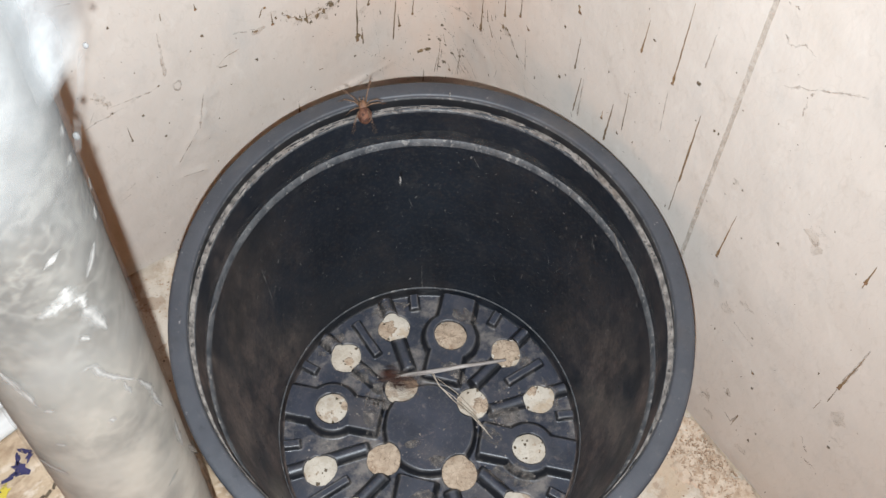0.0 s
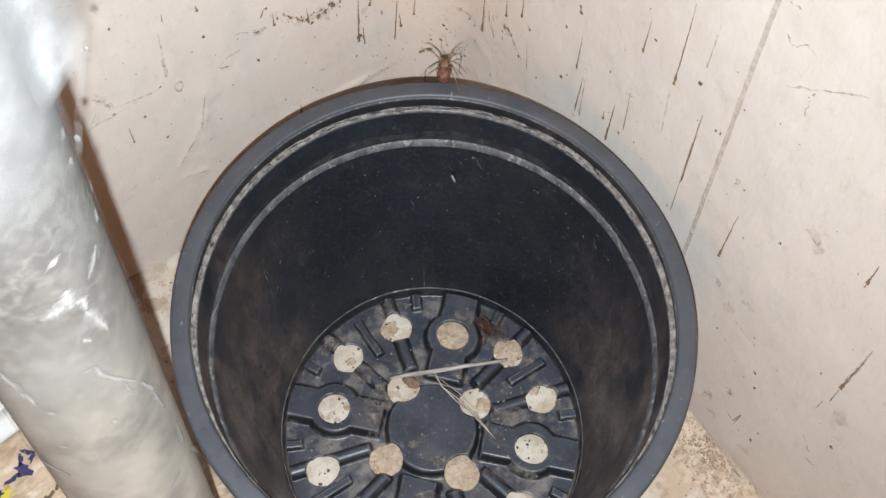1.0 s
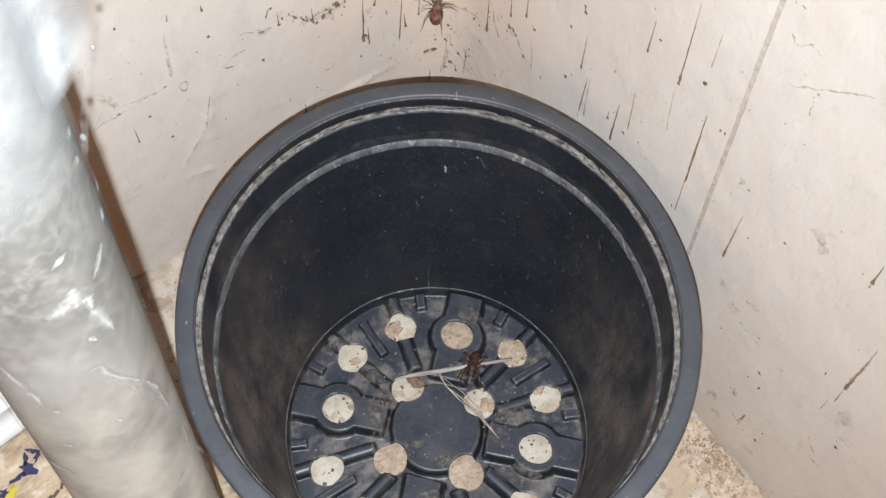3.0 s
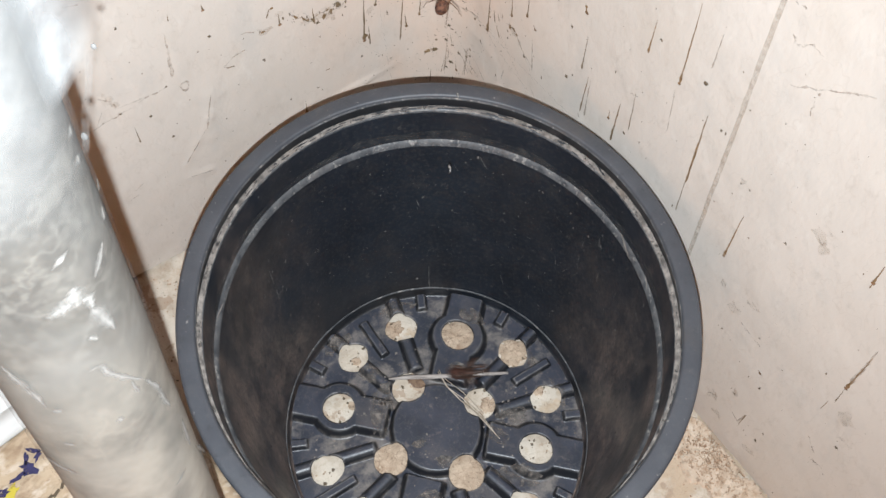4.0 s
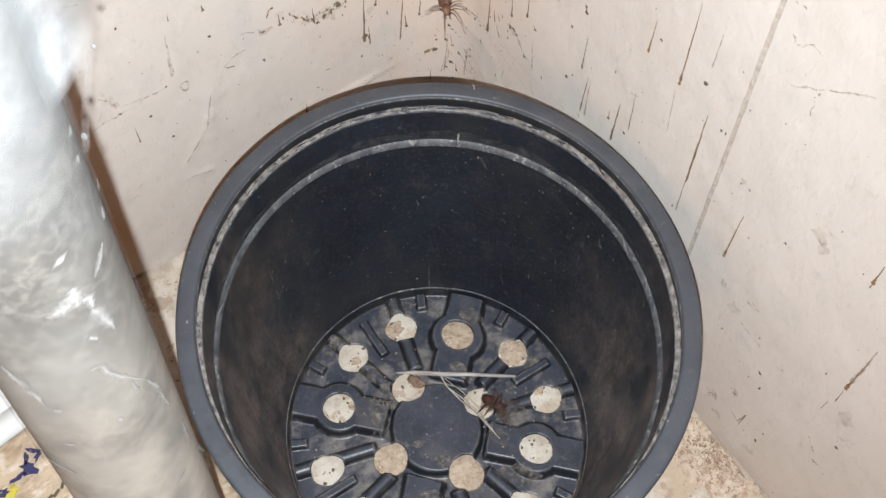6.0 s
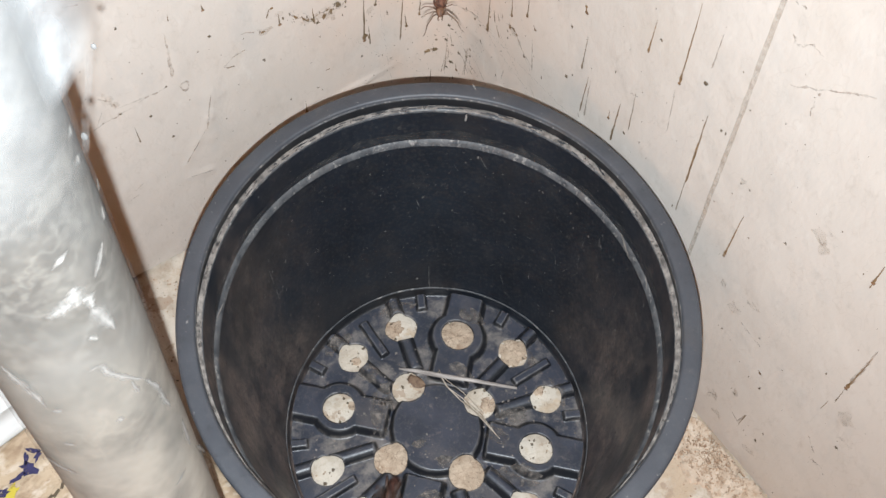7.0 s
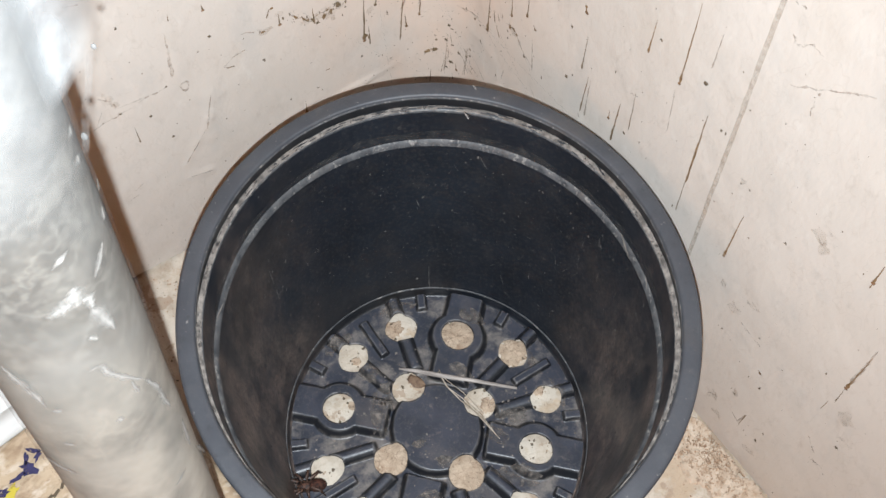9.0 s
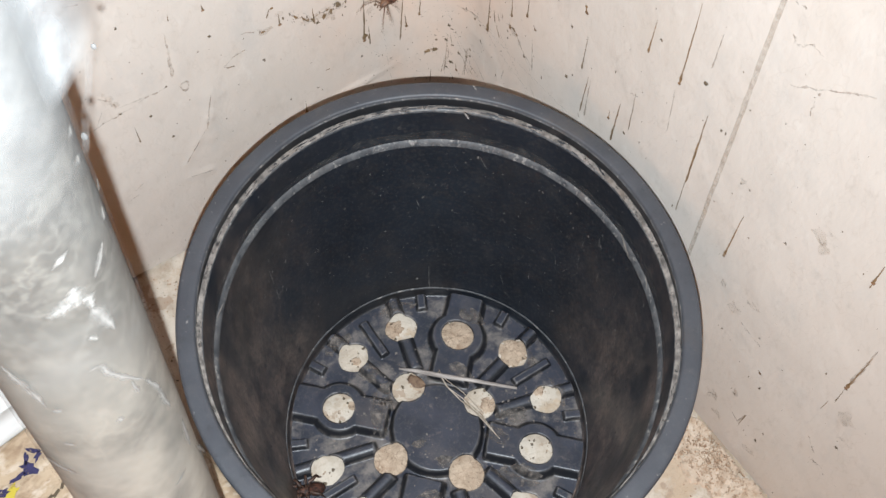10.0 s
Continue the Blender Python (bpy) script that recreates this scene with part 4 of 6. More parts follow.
def floor_crumbs():
    rnd = random.Random(21)
    dark, pale, brown = [], [], []
    for _ in range(900):
        s = rnd.random() ** 1.4 * 0.50
        w = rnd.random() ** 1.8 * 0.16
        if rnd.random() < 0.5:
            q = WALL_L @ Vector((s, w + 0.006, 0))
        else:
            q = WALL_R @ Vector((-s, w + 0.006, 0))
        (dark if rnd.random() < 0.2 else pale).append((q.x, q.y, -0.0022, 0.0002 + 0.0008 * rnd.random() ** 3))
    for _ in range(260):      # what shows through the drain holes
        r, a, hr = rnd.choice(HOLES)
        x, y = r * math.cos(radians(a)) + rnd.uniform(-hr, hr), r * math.sin(radians(a)) + rnd.uniform(-hr, hr)
        (dark if rnd.random() < 0.7 else pale).append((x, y, -0.0020, 0.0003 + 0.0011 * rnd.random() ** 2))
    for cx, cy, spread in ((0.19, 0.0, 0.020), (0.20, -0.03, 0.026), (0.185, 0.012, 0.012), (-0.225, 0.115, 0.018), (-0.20, 0.10, 0.02)):
        for _ in range(170):
            x, y = rnd.gauss(cx, spread), rnd.gauss(cy, spread)
            q = Vector((x, y, 0))
            if (WALL_L.inverted() @ q).y < 0.004 or (WALL_R.inverted() @ q).y < 0.004:
                continue
            (dark if rnd.random() < 0.06 else brown).append((x, y, -0.0022, 0.00015 + 0.0007 * rnd.random() ** 3))
    crumbs("brown_crumbs", rnd, brown, RUST_CRUMB, "rusty brown grit strewn along the wall foot", "crumbs")
    crumbs("dark_crumbs", rnd, dark, SPECK, "scattered dark brown crumbs on the floor", "crumbs")
    crumbs("pale_crumbs", rnd, pale, CRUMB, "scattered tan plaster crumbs on the floor", "crumbs")


floor_crumbs()


def earth_crust():
    """Thin ragged crusts of tan earth on the floor under the pot: place and radius of each."""
    rnd = random.Random(61)
    meshes = []
    for cx, cy, size in ((0.0133, 0.0739, 0.018), (0.0545, 0.0630, 0.0115), (-0.0130, 0.0395, 0.0085), (-0.0305, -0.0188, 0.019), (0.0191, -0.0295, 0.019), (0.0365, 0.0215, 0.0060),
                         (-0.0335, 0.0805, 0.0080), (-0.0590, 0.0540, 0.0035), (-0.0600, 0.0190, 0.0036), (0.0722, 0.0330, 0.0042)):
        v, f, rings, seg = [(cx, cy, -0.0010)], [], 6, 48
        lean = rnd.uniform(0, 6)
        for j in range(1, rings + 1):
            for k in range(seg):
                a = 2 * math.pi * k / seg
                r = size * j / rings * (1 + 0.5 * relief(math.cos(a), math.sin(a), lean, 1.9) + 0.5 * relief(math.cos(a), math.sin(a), lean + 9, 6.0))
                x, y = cx + r * math.cos(a), cy + r * math.sin(a)
                v.append((x, y, -0.0034 if j == rings else -0.0012 + 0.0018 * relief(x, y, 3.0, 330.0)))
        f += [(0, 1 + k, 1 + (k + 1) % seg) for k in range(seg)]
        for j in range(rings - 1):
            for k in range(seg):
                a, b = 1 + j * seg + k, 1 + j * seg + (k + 1) % seg
                f.append((a, a + seg, b + seg, b))
        meshes.append((v, f))
    v, f = join(*meshes)
    tagged(piece("earth_crust", v, f, EARTH), "thin cracked crusts of tan earth on the floor", "earth", kind="stuff")


earth_crust()


def plaster_crust():
    """Flat ragged plates of fallen plaster along the wall foot: distance along the wall, from it, radius."""
    meshes = []
    for k, (along, off, size) in enumerate(((0.345, 0.020, 0.015), (0.362, 0.016, 0.014), (0.375, 0.022, 0.012), (0.336, 0.010, 0.008), (0.389, 0.012, 0.010), (0.357, 0.030, 0.010))):
        v, f, rings, seg = [], [], 7, 60
        for j in range(rings + 1):
            for i in range(seg):
                a = 2 * math.pi * i / seg
                r = size * j / rings * (1 + 0.35 * relief(math.cos(a), math.sin(a), 3.0 * k, 1.6) + 0.35 * relief(math.cos(a), math.sin(a), 3.0 * k + 9, 6.0))
                x, y = along + 1.3 * r * math.cos(a), max(0.0042, off + r * math.sin(a))
                v.append((-x, y, -0.0036 if j == rings else -0.0006 + 0.0003 * k + 0.0006 * relief(x, y, 3.0, 300.0)))
        for j in range(rings):
            for i in range(seg):
                a, b = j * seg + i, j * seg + (i + 1) % seg
                f.append((a, a + seg, b + seg, b))
        meshes.append((v, f))
    v, f = join(*meshes)
    ob = tagged(piece("plaster_crust", v, f, CRUST), "flat crumbly plates of peach plaster on the floor", "plaster", kind="stuff")
    ob.matrix_world = WALL_R


plaster_crust()


def crust_pits():
    """Short rusty scabs on the fallen plaster, lying any way round."""
    rnd = random.Random(77)
    meshes = []
    for _ in range(420):
        along, off = rnd.choice((rnd.uniform(0.330, 0.392), rnd.gauss(0.358, 0.008))), rnd.uniform(0.006, 0.034)
        ln, wide, turn = 0.0003 + 0.0020 * rnd.random() ** 3, rnd.uniform(0.00012, 0.0005), rnd.uniform(0, math.pi)
        c, q = math.cos(turn), math.sin(turn)
        v = []
        for z in (-0.001, 0.0013):
            for u, w in ((-1, -0.5), (0.1, -1), (1, -0.2), (0.4, 1), (-0.6, 0.7)):
                v.append((-along + u * ln * c - w * wide * q, off + u * ln * q + w * wide * c, z + 0.0002 * u))
        meshes.append((v, [(5, 6, 7, 8, 9)] + [(k, (k + 1) % 5, 5 + (k + 1) % 5, 5 + k) for k in range(5)]))
    v, f = join(*meshes)
    ob = tagged(piece("rusty_scabs", v, f, SCAB, smooth=False), "short rusty brown scabs on the fallen plaster", "grit", kind="stuff")
    ob.matrix_world = WALL_R


crust_pits()


def pot_dirt():
    rnd = random.Random(31)
    bits = []
    for cx, cy, spread, count in ((-0.0136, 0.0321, 0.006, 26), (-0.0295, 0.0276, 0.008, 26), (-0.0372, 0.0210, 0.008, 18), (0.0497, 0.0052, 0.007, 22),
                                  (0.0380, 0.0050, 0.005, 16), (-0.0531, 0.0229, 0.010, 18), (-0.0218, 0.0408, 0.007, 18), (0.0298, -0.0379, 0.009, 30),
                                  (0.0413, -0.0338, 0.008, 24), (-0.0009, -0.0203, 0.006, 12), (-0.0145, -0.0184, 0.005, 14), (0.0223, 0.0283, 0.006, 20),
                                  (0.0, 0.0, 0.10, 200), (-0.045, 0.012, 0.012, 40), (-0.030, 0.040, 0.008, 30), (0.018, -0.022, 0.004, 24), (-0.006, -0.020, 0.003, 14), (0.052, 0.022, 0.010, 30), (-0.075, -0.012, 0.012, 30)):
        for _ in range(count):
            x, y = rnd.gauss(cx, spread * 0.6), rnd.gauss(cy, spread * 0.6)
            if math.hypot(x, y) > 0.10 or any(math.hypot(x - r * math.cos(radians(a)), y - r * math.sin(radians(a))) < hr for r, a, hr in HOLES):
                continue
            z = float(base_height(np.array([x]), np.array([y]))[0])
            bits.append((x, y, z - 0.0001, 0.00015 + 0.0009 * rnd.random() ** 4))
    crumbs("soil_crumbs", rnd, bits, SOIL, "dry soil crumbs scattered over the pot floor", "crumbs")


pot_dirt()


def floor_smears():
    """Thin films of grey-brown dirt on the moulded floor: place, half the length, half the width, turn."""
    meshes = []
    for k, (cx, cy, ra, rb, turn) in enumerate(((-0.0330, 0.0250, 0.014, 0.009, 20), (-0.0400, 0.0080, 0.007, 0.014, 0), (-0.0480, 0.0420, 0.010, 0.006, -40), (0.0520, 0.0100, 0.013, 0.006, 10),
                                                (0.0430, -0.0060, 0.009, 0.006, -30), (0.0560, -0.0330, 0.016, 0.007, -10), (0.0060, -0.0240, 0.006, 0.004, 0), (-0.0120, -0.0130, 0.006, 0.003, 10),
                                                (0.0170, 0.0420, 0.010, 0.005, -30), (0.0620, 0.0600, 0.012, 0.006, -40), (0.0870, 0.0300, 0.006, 0.012, 15),
                                                (-0.0300, 0.0920, 0.014, 0.005, 18), (-0.0720, 0.0640, 0.012, 0.006, 40), 
                                                (0.0250, 0.0850, 0.010, 0.006, -20), (0.0000, -0.0560, 0.014, 0.010, 0), (0.0330, -0.0560, 0.012, 0.008, -30))):
        v, f, rings, seg = [], [], 9, 40
        c, q = math.cos(radians(turn)), math.sin(radians(turn))
        for j in range(rings + 1):
            for i in range(seg):
                t = 2 * math.pi * i / seg
                r = j / rings * (1 + 0.6 * relief(math.cos(t), math.sin(t), 2.0 * k, 2.2))
                u, w = ra * r * math.cos(t), rb * r * math.sin(t)
                x, y = cx + u * c - w * q, cy + u * q + w * c
                v.append((x, y))
        z = base_height(np.array([p[0] for p in v]), np.array([p[1] for p in v]))
        inside = [any(math.hypot(x - hx, y - hy) < hr + 0.0006 for hx, hy, hr in HOLE_SPOTS) or math.hypot(x, y) > 0.1025 for x, y in v]
        for j in range(rings):
            for i in range(seg):
                a, b = j * seg + i, j * seg + (i + 1) % seg
                if not any(inside[m] for m in (a, a + seg, b + seg, b)):
                    f.append((a, a + seg, b + seg, b))
        meshes.append(([squash(x, y, float(h) + 0.0004) for (x, y), h in zip(v, z)], f))
    v, f = join(*meshes)
    tagged(piece("dirt_film", v, f, GRIME, pot), "thin grey-brown dirt smeared over the pot floor", kind="stuff")


floor_smears()


def dry_leaf():
    """A curled brown scrap of leaf by the inner hole."""
    v, f = [], []
    for j in range(7):
        for i in range(6):
            u, w = j / 6 - 0.5, (i / 5 - 0.5) * math.cos(math.pi * (j / 6 - 0.5) * 0.9)
            k = 1 + 0.9 * relief(u, w, 4, 4.4)
            v.append((u * 0.014 * k, w * 0.009 * k, 0.0012 * math.sin(5 * u) + 0.0012 * relief(u, w, 2, 5.0)))
    for j in range(6):
        for i in range(5):
            a = j * 6 + i
            f.append((a, a + 1, a + 7, a + 6))
    ob = piece("dry_leaf", v, f, LEAF)
    mod = ob.modifiers.new("thick", "SOLIDIFY")
    mod.thickness = 0.0003
    ob.matrix_world = pose(-0.0155, 0.0335, 0.0088, 0, 0, 160)
    return tagged(ob, "curled brown scrap of dry leaf on the pot floor", "leaf")


dry_leaf()


def inside(z, a):
    """Radius of the pot's inner face at a height and an angle."""
    r = float(np.interp(z, (0.0088, 0.0135, 0.030, 0.057, 0.086, 0.116, 0.145, 0.149, 0.153, 0.158, 0.1735), (0.1059, 0.1070, 0.1110, 0.1160, 0.1215, 0.1270, 0.1317, 0.1321, 0.1344, 0.1350, 0.1362)))
    return r + 0.0010 * relief(math.cos(a), math.sin(a), z * 6, 2.0)


def wall_dust():
    """Pale flecks and short scratches stuck to the inside of the pot."""
    rnd = random.Random(44)
    meshes = []
    for k in range(1300):
        a, z = rnd.uniform(0, 2 * math.pi) if k < 600 else rnd.choice((rnd.gauss(-0.35, 0.4), rnd.gauss(3.45, 0.4))), 0.012 + 0.132 * rnd.random() ** 0.8
        r = inside(z, a)
        long = rnd.random() < 0.12
        size = 0.00015 + 0.0007 * rnd.random() ** 4
        ln = rnd.uniform(0.0015, 0.005) if long else size * rnd.uniform(0.8, 1.8)
        lean = rnd.uniform(-0.6, 0.6)
        v = []
        for u, w in ((-1, -0.3), (-0.2, -1), (1, -0.4), (0.8, 0.5), (-0.3, 1)):
            aa, zz = a + (w * size * (0.4 if long else 1) + lean * u * ln) / r, z + u * ln
            rr = inside(zz, aa) - 0.0007
            v.append(squash(rr * math.cos(aa), rr * math.sin(aa), zz))
        meshes.append((v, [(0, 1, 2, 3, 4)]))
    # longer scuffs: angle and height of both ends
    for a0, z0, a1, z1 in ((150.3, 0.1137, 150.8, 0.0982), (150.8, 0.0982, 151.4, 0.0837), (148.7, 0.0877, 150.8, 0.0873),
                               (93.7, 0.034, 93.8, 0.0206), (93.8, 0.0206, 93.6, 0.0106), (86.1, 0.0885, 83.8, 0.0883),
                               (97.3, 0.1013, 96.4, 0.0936), (108, 0.0344, 107.3, 0.0314), (139.4, 0.1229, 139.1, 0.12),
                               (48.5, 0.1243, 47.6, 0.124), (71.3, 0.0441, 69.8, 0.047), (131.8, 0.0915, 131, 0.0864),
                               (60.8, 0.0867, 59.1, 0.087)):
        v = []
        for t, w in ((0, -0.4), (0.5, -1), (1, -0.3), (1, 0.3), (0.5, 1), (0, 0.4)):
            aa, zz = radians(a0 + (a1 - a0) * t + 0.12 * w), z0 + (z1 - z0) * t + 0.00012 * w
            rr = inside(zz, aa) - 0.0007
            v.append(squash(rr * math.cos(aa), rr * math.sin(aa), zz))
        meshes.append((v, [(0, 1, 2, 3, 4, 5)]))
    for a0, z0, a1, z1, w in ((31.5, 0.1535, 26.5, 0.1500, 0.0011), (26.5, 0.1500, 24.0, 0.1490, 0.0007), (17.0, 0.1535, 13.0, 0.1505, 0.0008), (178.0, 0.1530, 172.0, 0.1505, 0.0007)):
        v = []
        for t, q in ((0, -0.2), (0.3, -1), (0.7, -0.8), (1, -0.2), (1, 0.2), (0.6, 0.7), (0.25, 1), (0, 0.3)):
            aa, zz = radians(a0 + (a1 - a0) * t + 0.3 * q), z0 + (z1 - z0) * t + w * q
            rr = inside(zz, aa) - 0.0009
            v.append(squash(rr * math.cos(aa), rr * math.sin(aa), zz))
        piece("scrape", v, [tuple(range(8))], DUST, pot, "pale scrape on the moulded ring", smooth=False)
    v, f = join(*meshes)
    tagged(piece("dust_flecks", v, f, FLECK, pot, smooth=False), "pale dust flecks and scratches inside the pot", kind="stuff")


wall_dust()


def wall_smudges():
    """Soft pale smears on the inside of the pot: angle and height of the middle, half the length, half the height."""
    meshes = []
    for k, (a0, z0, half_a, half_z) in enumerate(((88, 0.1560, 14, 0.0050), (112, 0.1548, 13, 0.0060), (126, 0.1535, 9, 0.0050), (68, 0.1550, 12, 0.0045), (48, 0.1545, 10, 0.0045), (150, 0.1545, 9, 0.0045), (30, 0.1560, 9, 0.0042), (12, 0.1560, 9, 0.0045), (352, 0.1560, 9, 0.0045),
                                                  (170, 0.1560, 9, 0.0042), (190, 0.1560, 9, 0.0045))):
        v, f, rings, seg = [], [], 4, 24
        for j in range(rings + 1):
            for i in range(seg):
                t = 2 * math.pi * i / seg
                r = j / rings * (1 + 0.5 * relief(math.cos(t), math.sin(t), 2.0 * k, 2.4))
                z = z0 + half_z * r * math.sin(t)
                if z0 > 0.152:
                    z = max(z, 0.1532)
                a = radians(a0 + half_a * r * math.cos(t))
                rr = inside(z, a) - 0.0006
                v.append(squash(rr * math.cos(a), rr * math.sin(a), z))
        for j in range(rings):
            for i in range(seg):
                a, b = j * seg + i, j * seg + (i + 1) % seg
                f.append((a, a + seg, b + seg, b))
        meshes.append((v, f))
    v, f = join(*meshes)
    tagged(piece("dust_film", v, f, SMUDGE, pot), "soft pale dust smears inside the pot", kind="stuff")


wall_smudges()

# ---- marks on the walls ----


def run_mark(parent, sign, seed, s0, h0, s1, h1, wide, head, mat, rnd, even=False):
    """A dried run of liquid: a ragged tapering strip, with a bead at its lower end when head is 1; wide in millimetres."""
    n = 14
    half = wide * 0.0005
    v, f = [], []
    for k in range(n + 1):
        t = k / n
        s, h = s0 + (s1 - s0) * t + rnd.uniform(-0.3, 0.3) * half, h0 + (h1 - h0) * t
        w = half * (0.26 + 1.0 * t ** 0.8) * rnd.uniform(0.6, 1.2) if not even else half * rnd.uniform(0.85, 1.1)
        if head and t > 0.88:
            w = half * 2.2
        if k == n and not even:
            w *= 0.4
        y = swell(s, h, seed) + 0.0002
        px, py = (h1 - h0), -(s1 - s0)
        ln = math.hypot(px, py) or 1
        for q, up in ((-1, 0.0), (0, 0.00015), (1, 0.0)):
            v.append((sign * (s + q * w * px / ln), y + up, h + q * w * py / ln))
    for k in range(n):
        for q in (0, 1):
            a = k * 3 + q
            f.append((a, a + 1, a + 4, a + 3))
    ob = piece("drip", v, f, mat, parent)
    if head and wide > 0.9:
        bv, bf = blob(0, 0, 0, half * 2.2, half * 1.3, 0.0005, 8, 6)
        bead = piece("bead", [(x, z, y * rnd.uniform(0.8, 1.2)) for x, y, z in bv], bf, BEAD, ob)
        bead.matrix_basis = pose(sign * s1, swell(s1, h1, seed) + 0.0003, h1)
    return ob


def blot(parent, sign, seed, s, h, size, rnd, mat=None):
    v, f = [(sign * s, swell(s, h, seed) + 0.0006, h)], []
    lean = rnd.uniform(0.7, 1.6)
    for k in range(12):
        a = 2 * math.pi * k / 12
        r = size * rnd.uniform(0.35, 1.2)
        ss, hh = s + r * math.cos(a), h + lean * r * math.sin(a)
        v.append((sign * ss, swell(ss, hh, seed) + 0.0002, hh))
    f = [(0, 1 + k, 1 + (k + 1) % 12) for k in range(12)]
    return piece("blot", v, f, mat or SPECK, parent)


LEFT_RUNS = [(0.0677, 0.1797, 0.0698, 0.1298, 1.34, 1), (0.0657, 0.1419, 0.0653, 0.1236, 1.2, 0), (0.0364, 0.1632, 0.0402, 0.1133, 1.18, 0), (0.0361, 0.1381, 0.0351, 0.1256, 1.21, 1),
    (0.0252, 0.1552, 0.0261, 0.1356, 0.99, 1), (0.0573, 0.1686, 0.0592, 0.1593, 1.16, 1), (0.2439, 0.1547, 0.2435, 0.1387, 0.73, 1), (0.1222, 0.0957, 0.1224, 0.086, 1.23, 1),
    (0.0193, 0.0755, 0.0196, 0.0609, 1.08, 0), (0.181, 0.2298, 0.1808, 0.2249, 1.03, 1), (0.1376, 0.2014, 0.1407, 0.1945, 1.08, 0), (0.1321, 0.1935, 0.1322, 0.1832, 1.1, 1),
    (0.1694, 0.1742, 0.1587, 0.1757, 0.55, 0), (0.1032, 0.1193, 0.0995, 0.1187, 1.01, 0), (0.1743, 0.1675, 0.1687, 0.1661, 1.11, 0), (0.1076, 0.184, 0.1069, 0.1692, 1.12, 0),
    (0.2027, 0.2343, 0.2033, 0.2284, 0.67, 0)]
RIGHT_RUNS_A = [(0.0297, 0.1056, 0.0359, 0.0965, 0.63, 0), (0.0359, 0.0965, 0.0447, 0.0901, 0.5, 0), (0.0206, 0.0929, 0.0186, 0.074, 0.51, 0), (0.024, 0.1191, 0.0253, 0.1102, 0.62, 0),
    (0.0608, 0.1865, 0.0596, 0.1513, 1.5, 1), (0.0656, 0.1758, 0.0671, 0.1652, 0.95, 0), (0.0686, 0.1638, 0.0733, 0.1558, 0.96, 0), (0.0837, 0.2047, 0.0844, 0.1868, 1.09, 1),
    (0.1001, 0.2186, 0.1001, 0.2, 1.06, 1), (0.0701, 0.1755, 0.0719, 0.1705, 0.76, 0), (0.0749, 0.1801, 0.0748, 0.1747, 0.75, 0), (0.0283, 0.0884, 0.0293, 0.0827, 1.28, 1),
    (0.0376, 0.1102, 0.0364, 0.0828, 0.62, 0), (0.0225, 0.1184, 0.0204, 0.0761, 0.62, 0), (0.1499, 0.2533, 0.152, 0.2481, 1.31, 1), (0.1563, 0.232, 0.1558, 0.2029, 0.84, 1),
    (0.1628, 0.2017, 0.1605, 0.1664, 1.04, 0)]
RIGHT_RUNS_B = [(0.1926, 0.206, 0.191, 0.1693, 1.52, 0), (0.2023, 0.2262, 0.2032, 0.1927, 0.65, 0), (0.1853, 0.1926, 0.1857, 0.1858, 1.04, 1), (0.2049, 0.289, 0.2036, 0.2622, 0.9, 1),
    (0.2301, 0.323, 0.2302, 0.2621, 0.98, 1), (0.2541, 0.2593, 0.2545, 0.1987, 1.51, 0), (0.254, 0.2004, 0.2542, 0.1688, 0.65, 0), (0.2975, 0.2172, 0.296, 0.1727, 0.93, 1),
    (0.3978, 0.2099, 0.3963, 0.17, 1.16, 1), (0.3961, 0.1704, 0.396, 0.1519, 0.62, 0), (0.393, 0.1486, 0.3921, 0.135, 0.38, 0), (0.3763, 0.2727, 0.376, 0.2561, 1.07, 1),
    (0.376, 0.2561, 0.3759, 0.2515, 0.69, 0), (0.107, 0.1979, 0.1092, 0.1957, 1.08, 1), (0.3557, 0.038, 0.3568, 0.0563, 0.94, 0), (0.3489, 0.1107, 0.3509, 0.1094, 1.04, 1)]
RIGHT_FADED = [(0.0234, 0.102, 0.0202, 0.0786, 0.84, 0), (0.0357, 0.1102, 0.0387, 0.0983, 1.04, 0), (0.0387, 0.0983, 0.0486, 0.0951, 0.84, 0), (0.0376, 0.0989, 0.0342, 0.0806, 0.63, 0),
    (0.0793, 0.1757, 0.0894, 0.1768, 1.51, 0), (0.0894, 0.1768, 0.0972, 0.1675, 0.75, 0), (0.0972, 0.1675, 0.1109, 0.1606, 0.56, 0), (0.0332, 0.1514, 0.0476, 0.1524, 1.99, 0),
    (0.0281, 0.1507, 0.0367, 0.15, 1.59, 0), (0.0215, 0.1179, 0.0241, 0.1137, 1.03, 0), (0.0787, 0.1192, 0.0808, 0.1296, 0.6, 0), (0.11, 0.1415, 0.115, 0.1369, 0.96, 0),
    (0.1591, 0.1642, 0.161, 0.1609, 0.91, 0), (0.2479, 0.3169, 0.2472, 0.2912, 1.11, 0), (0.2286, 0.2549, 0.2313, 0.2217, 0.93, 0), (0.3978, 0.2183, 0.3967, 0.1766, 2.59, 0),
    (0.165, 0.2022, 0.1651, 0.1666, 1.38, 0), (0.1075, 0.1852, 0.1106, 0.1578, 1.1, 0), (0.199, 0.2229, 0.2047, 0.225, 0.66, 0)]
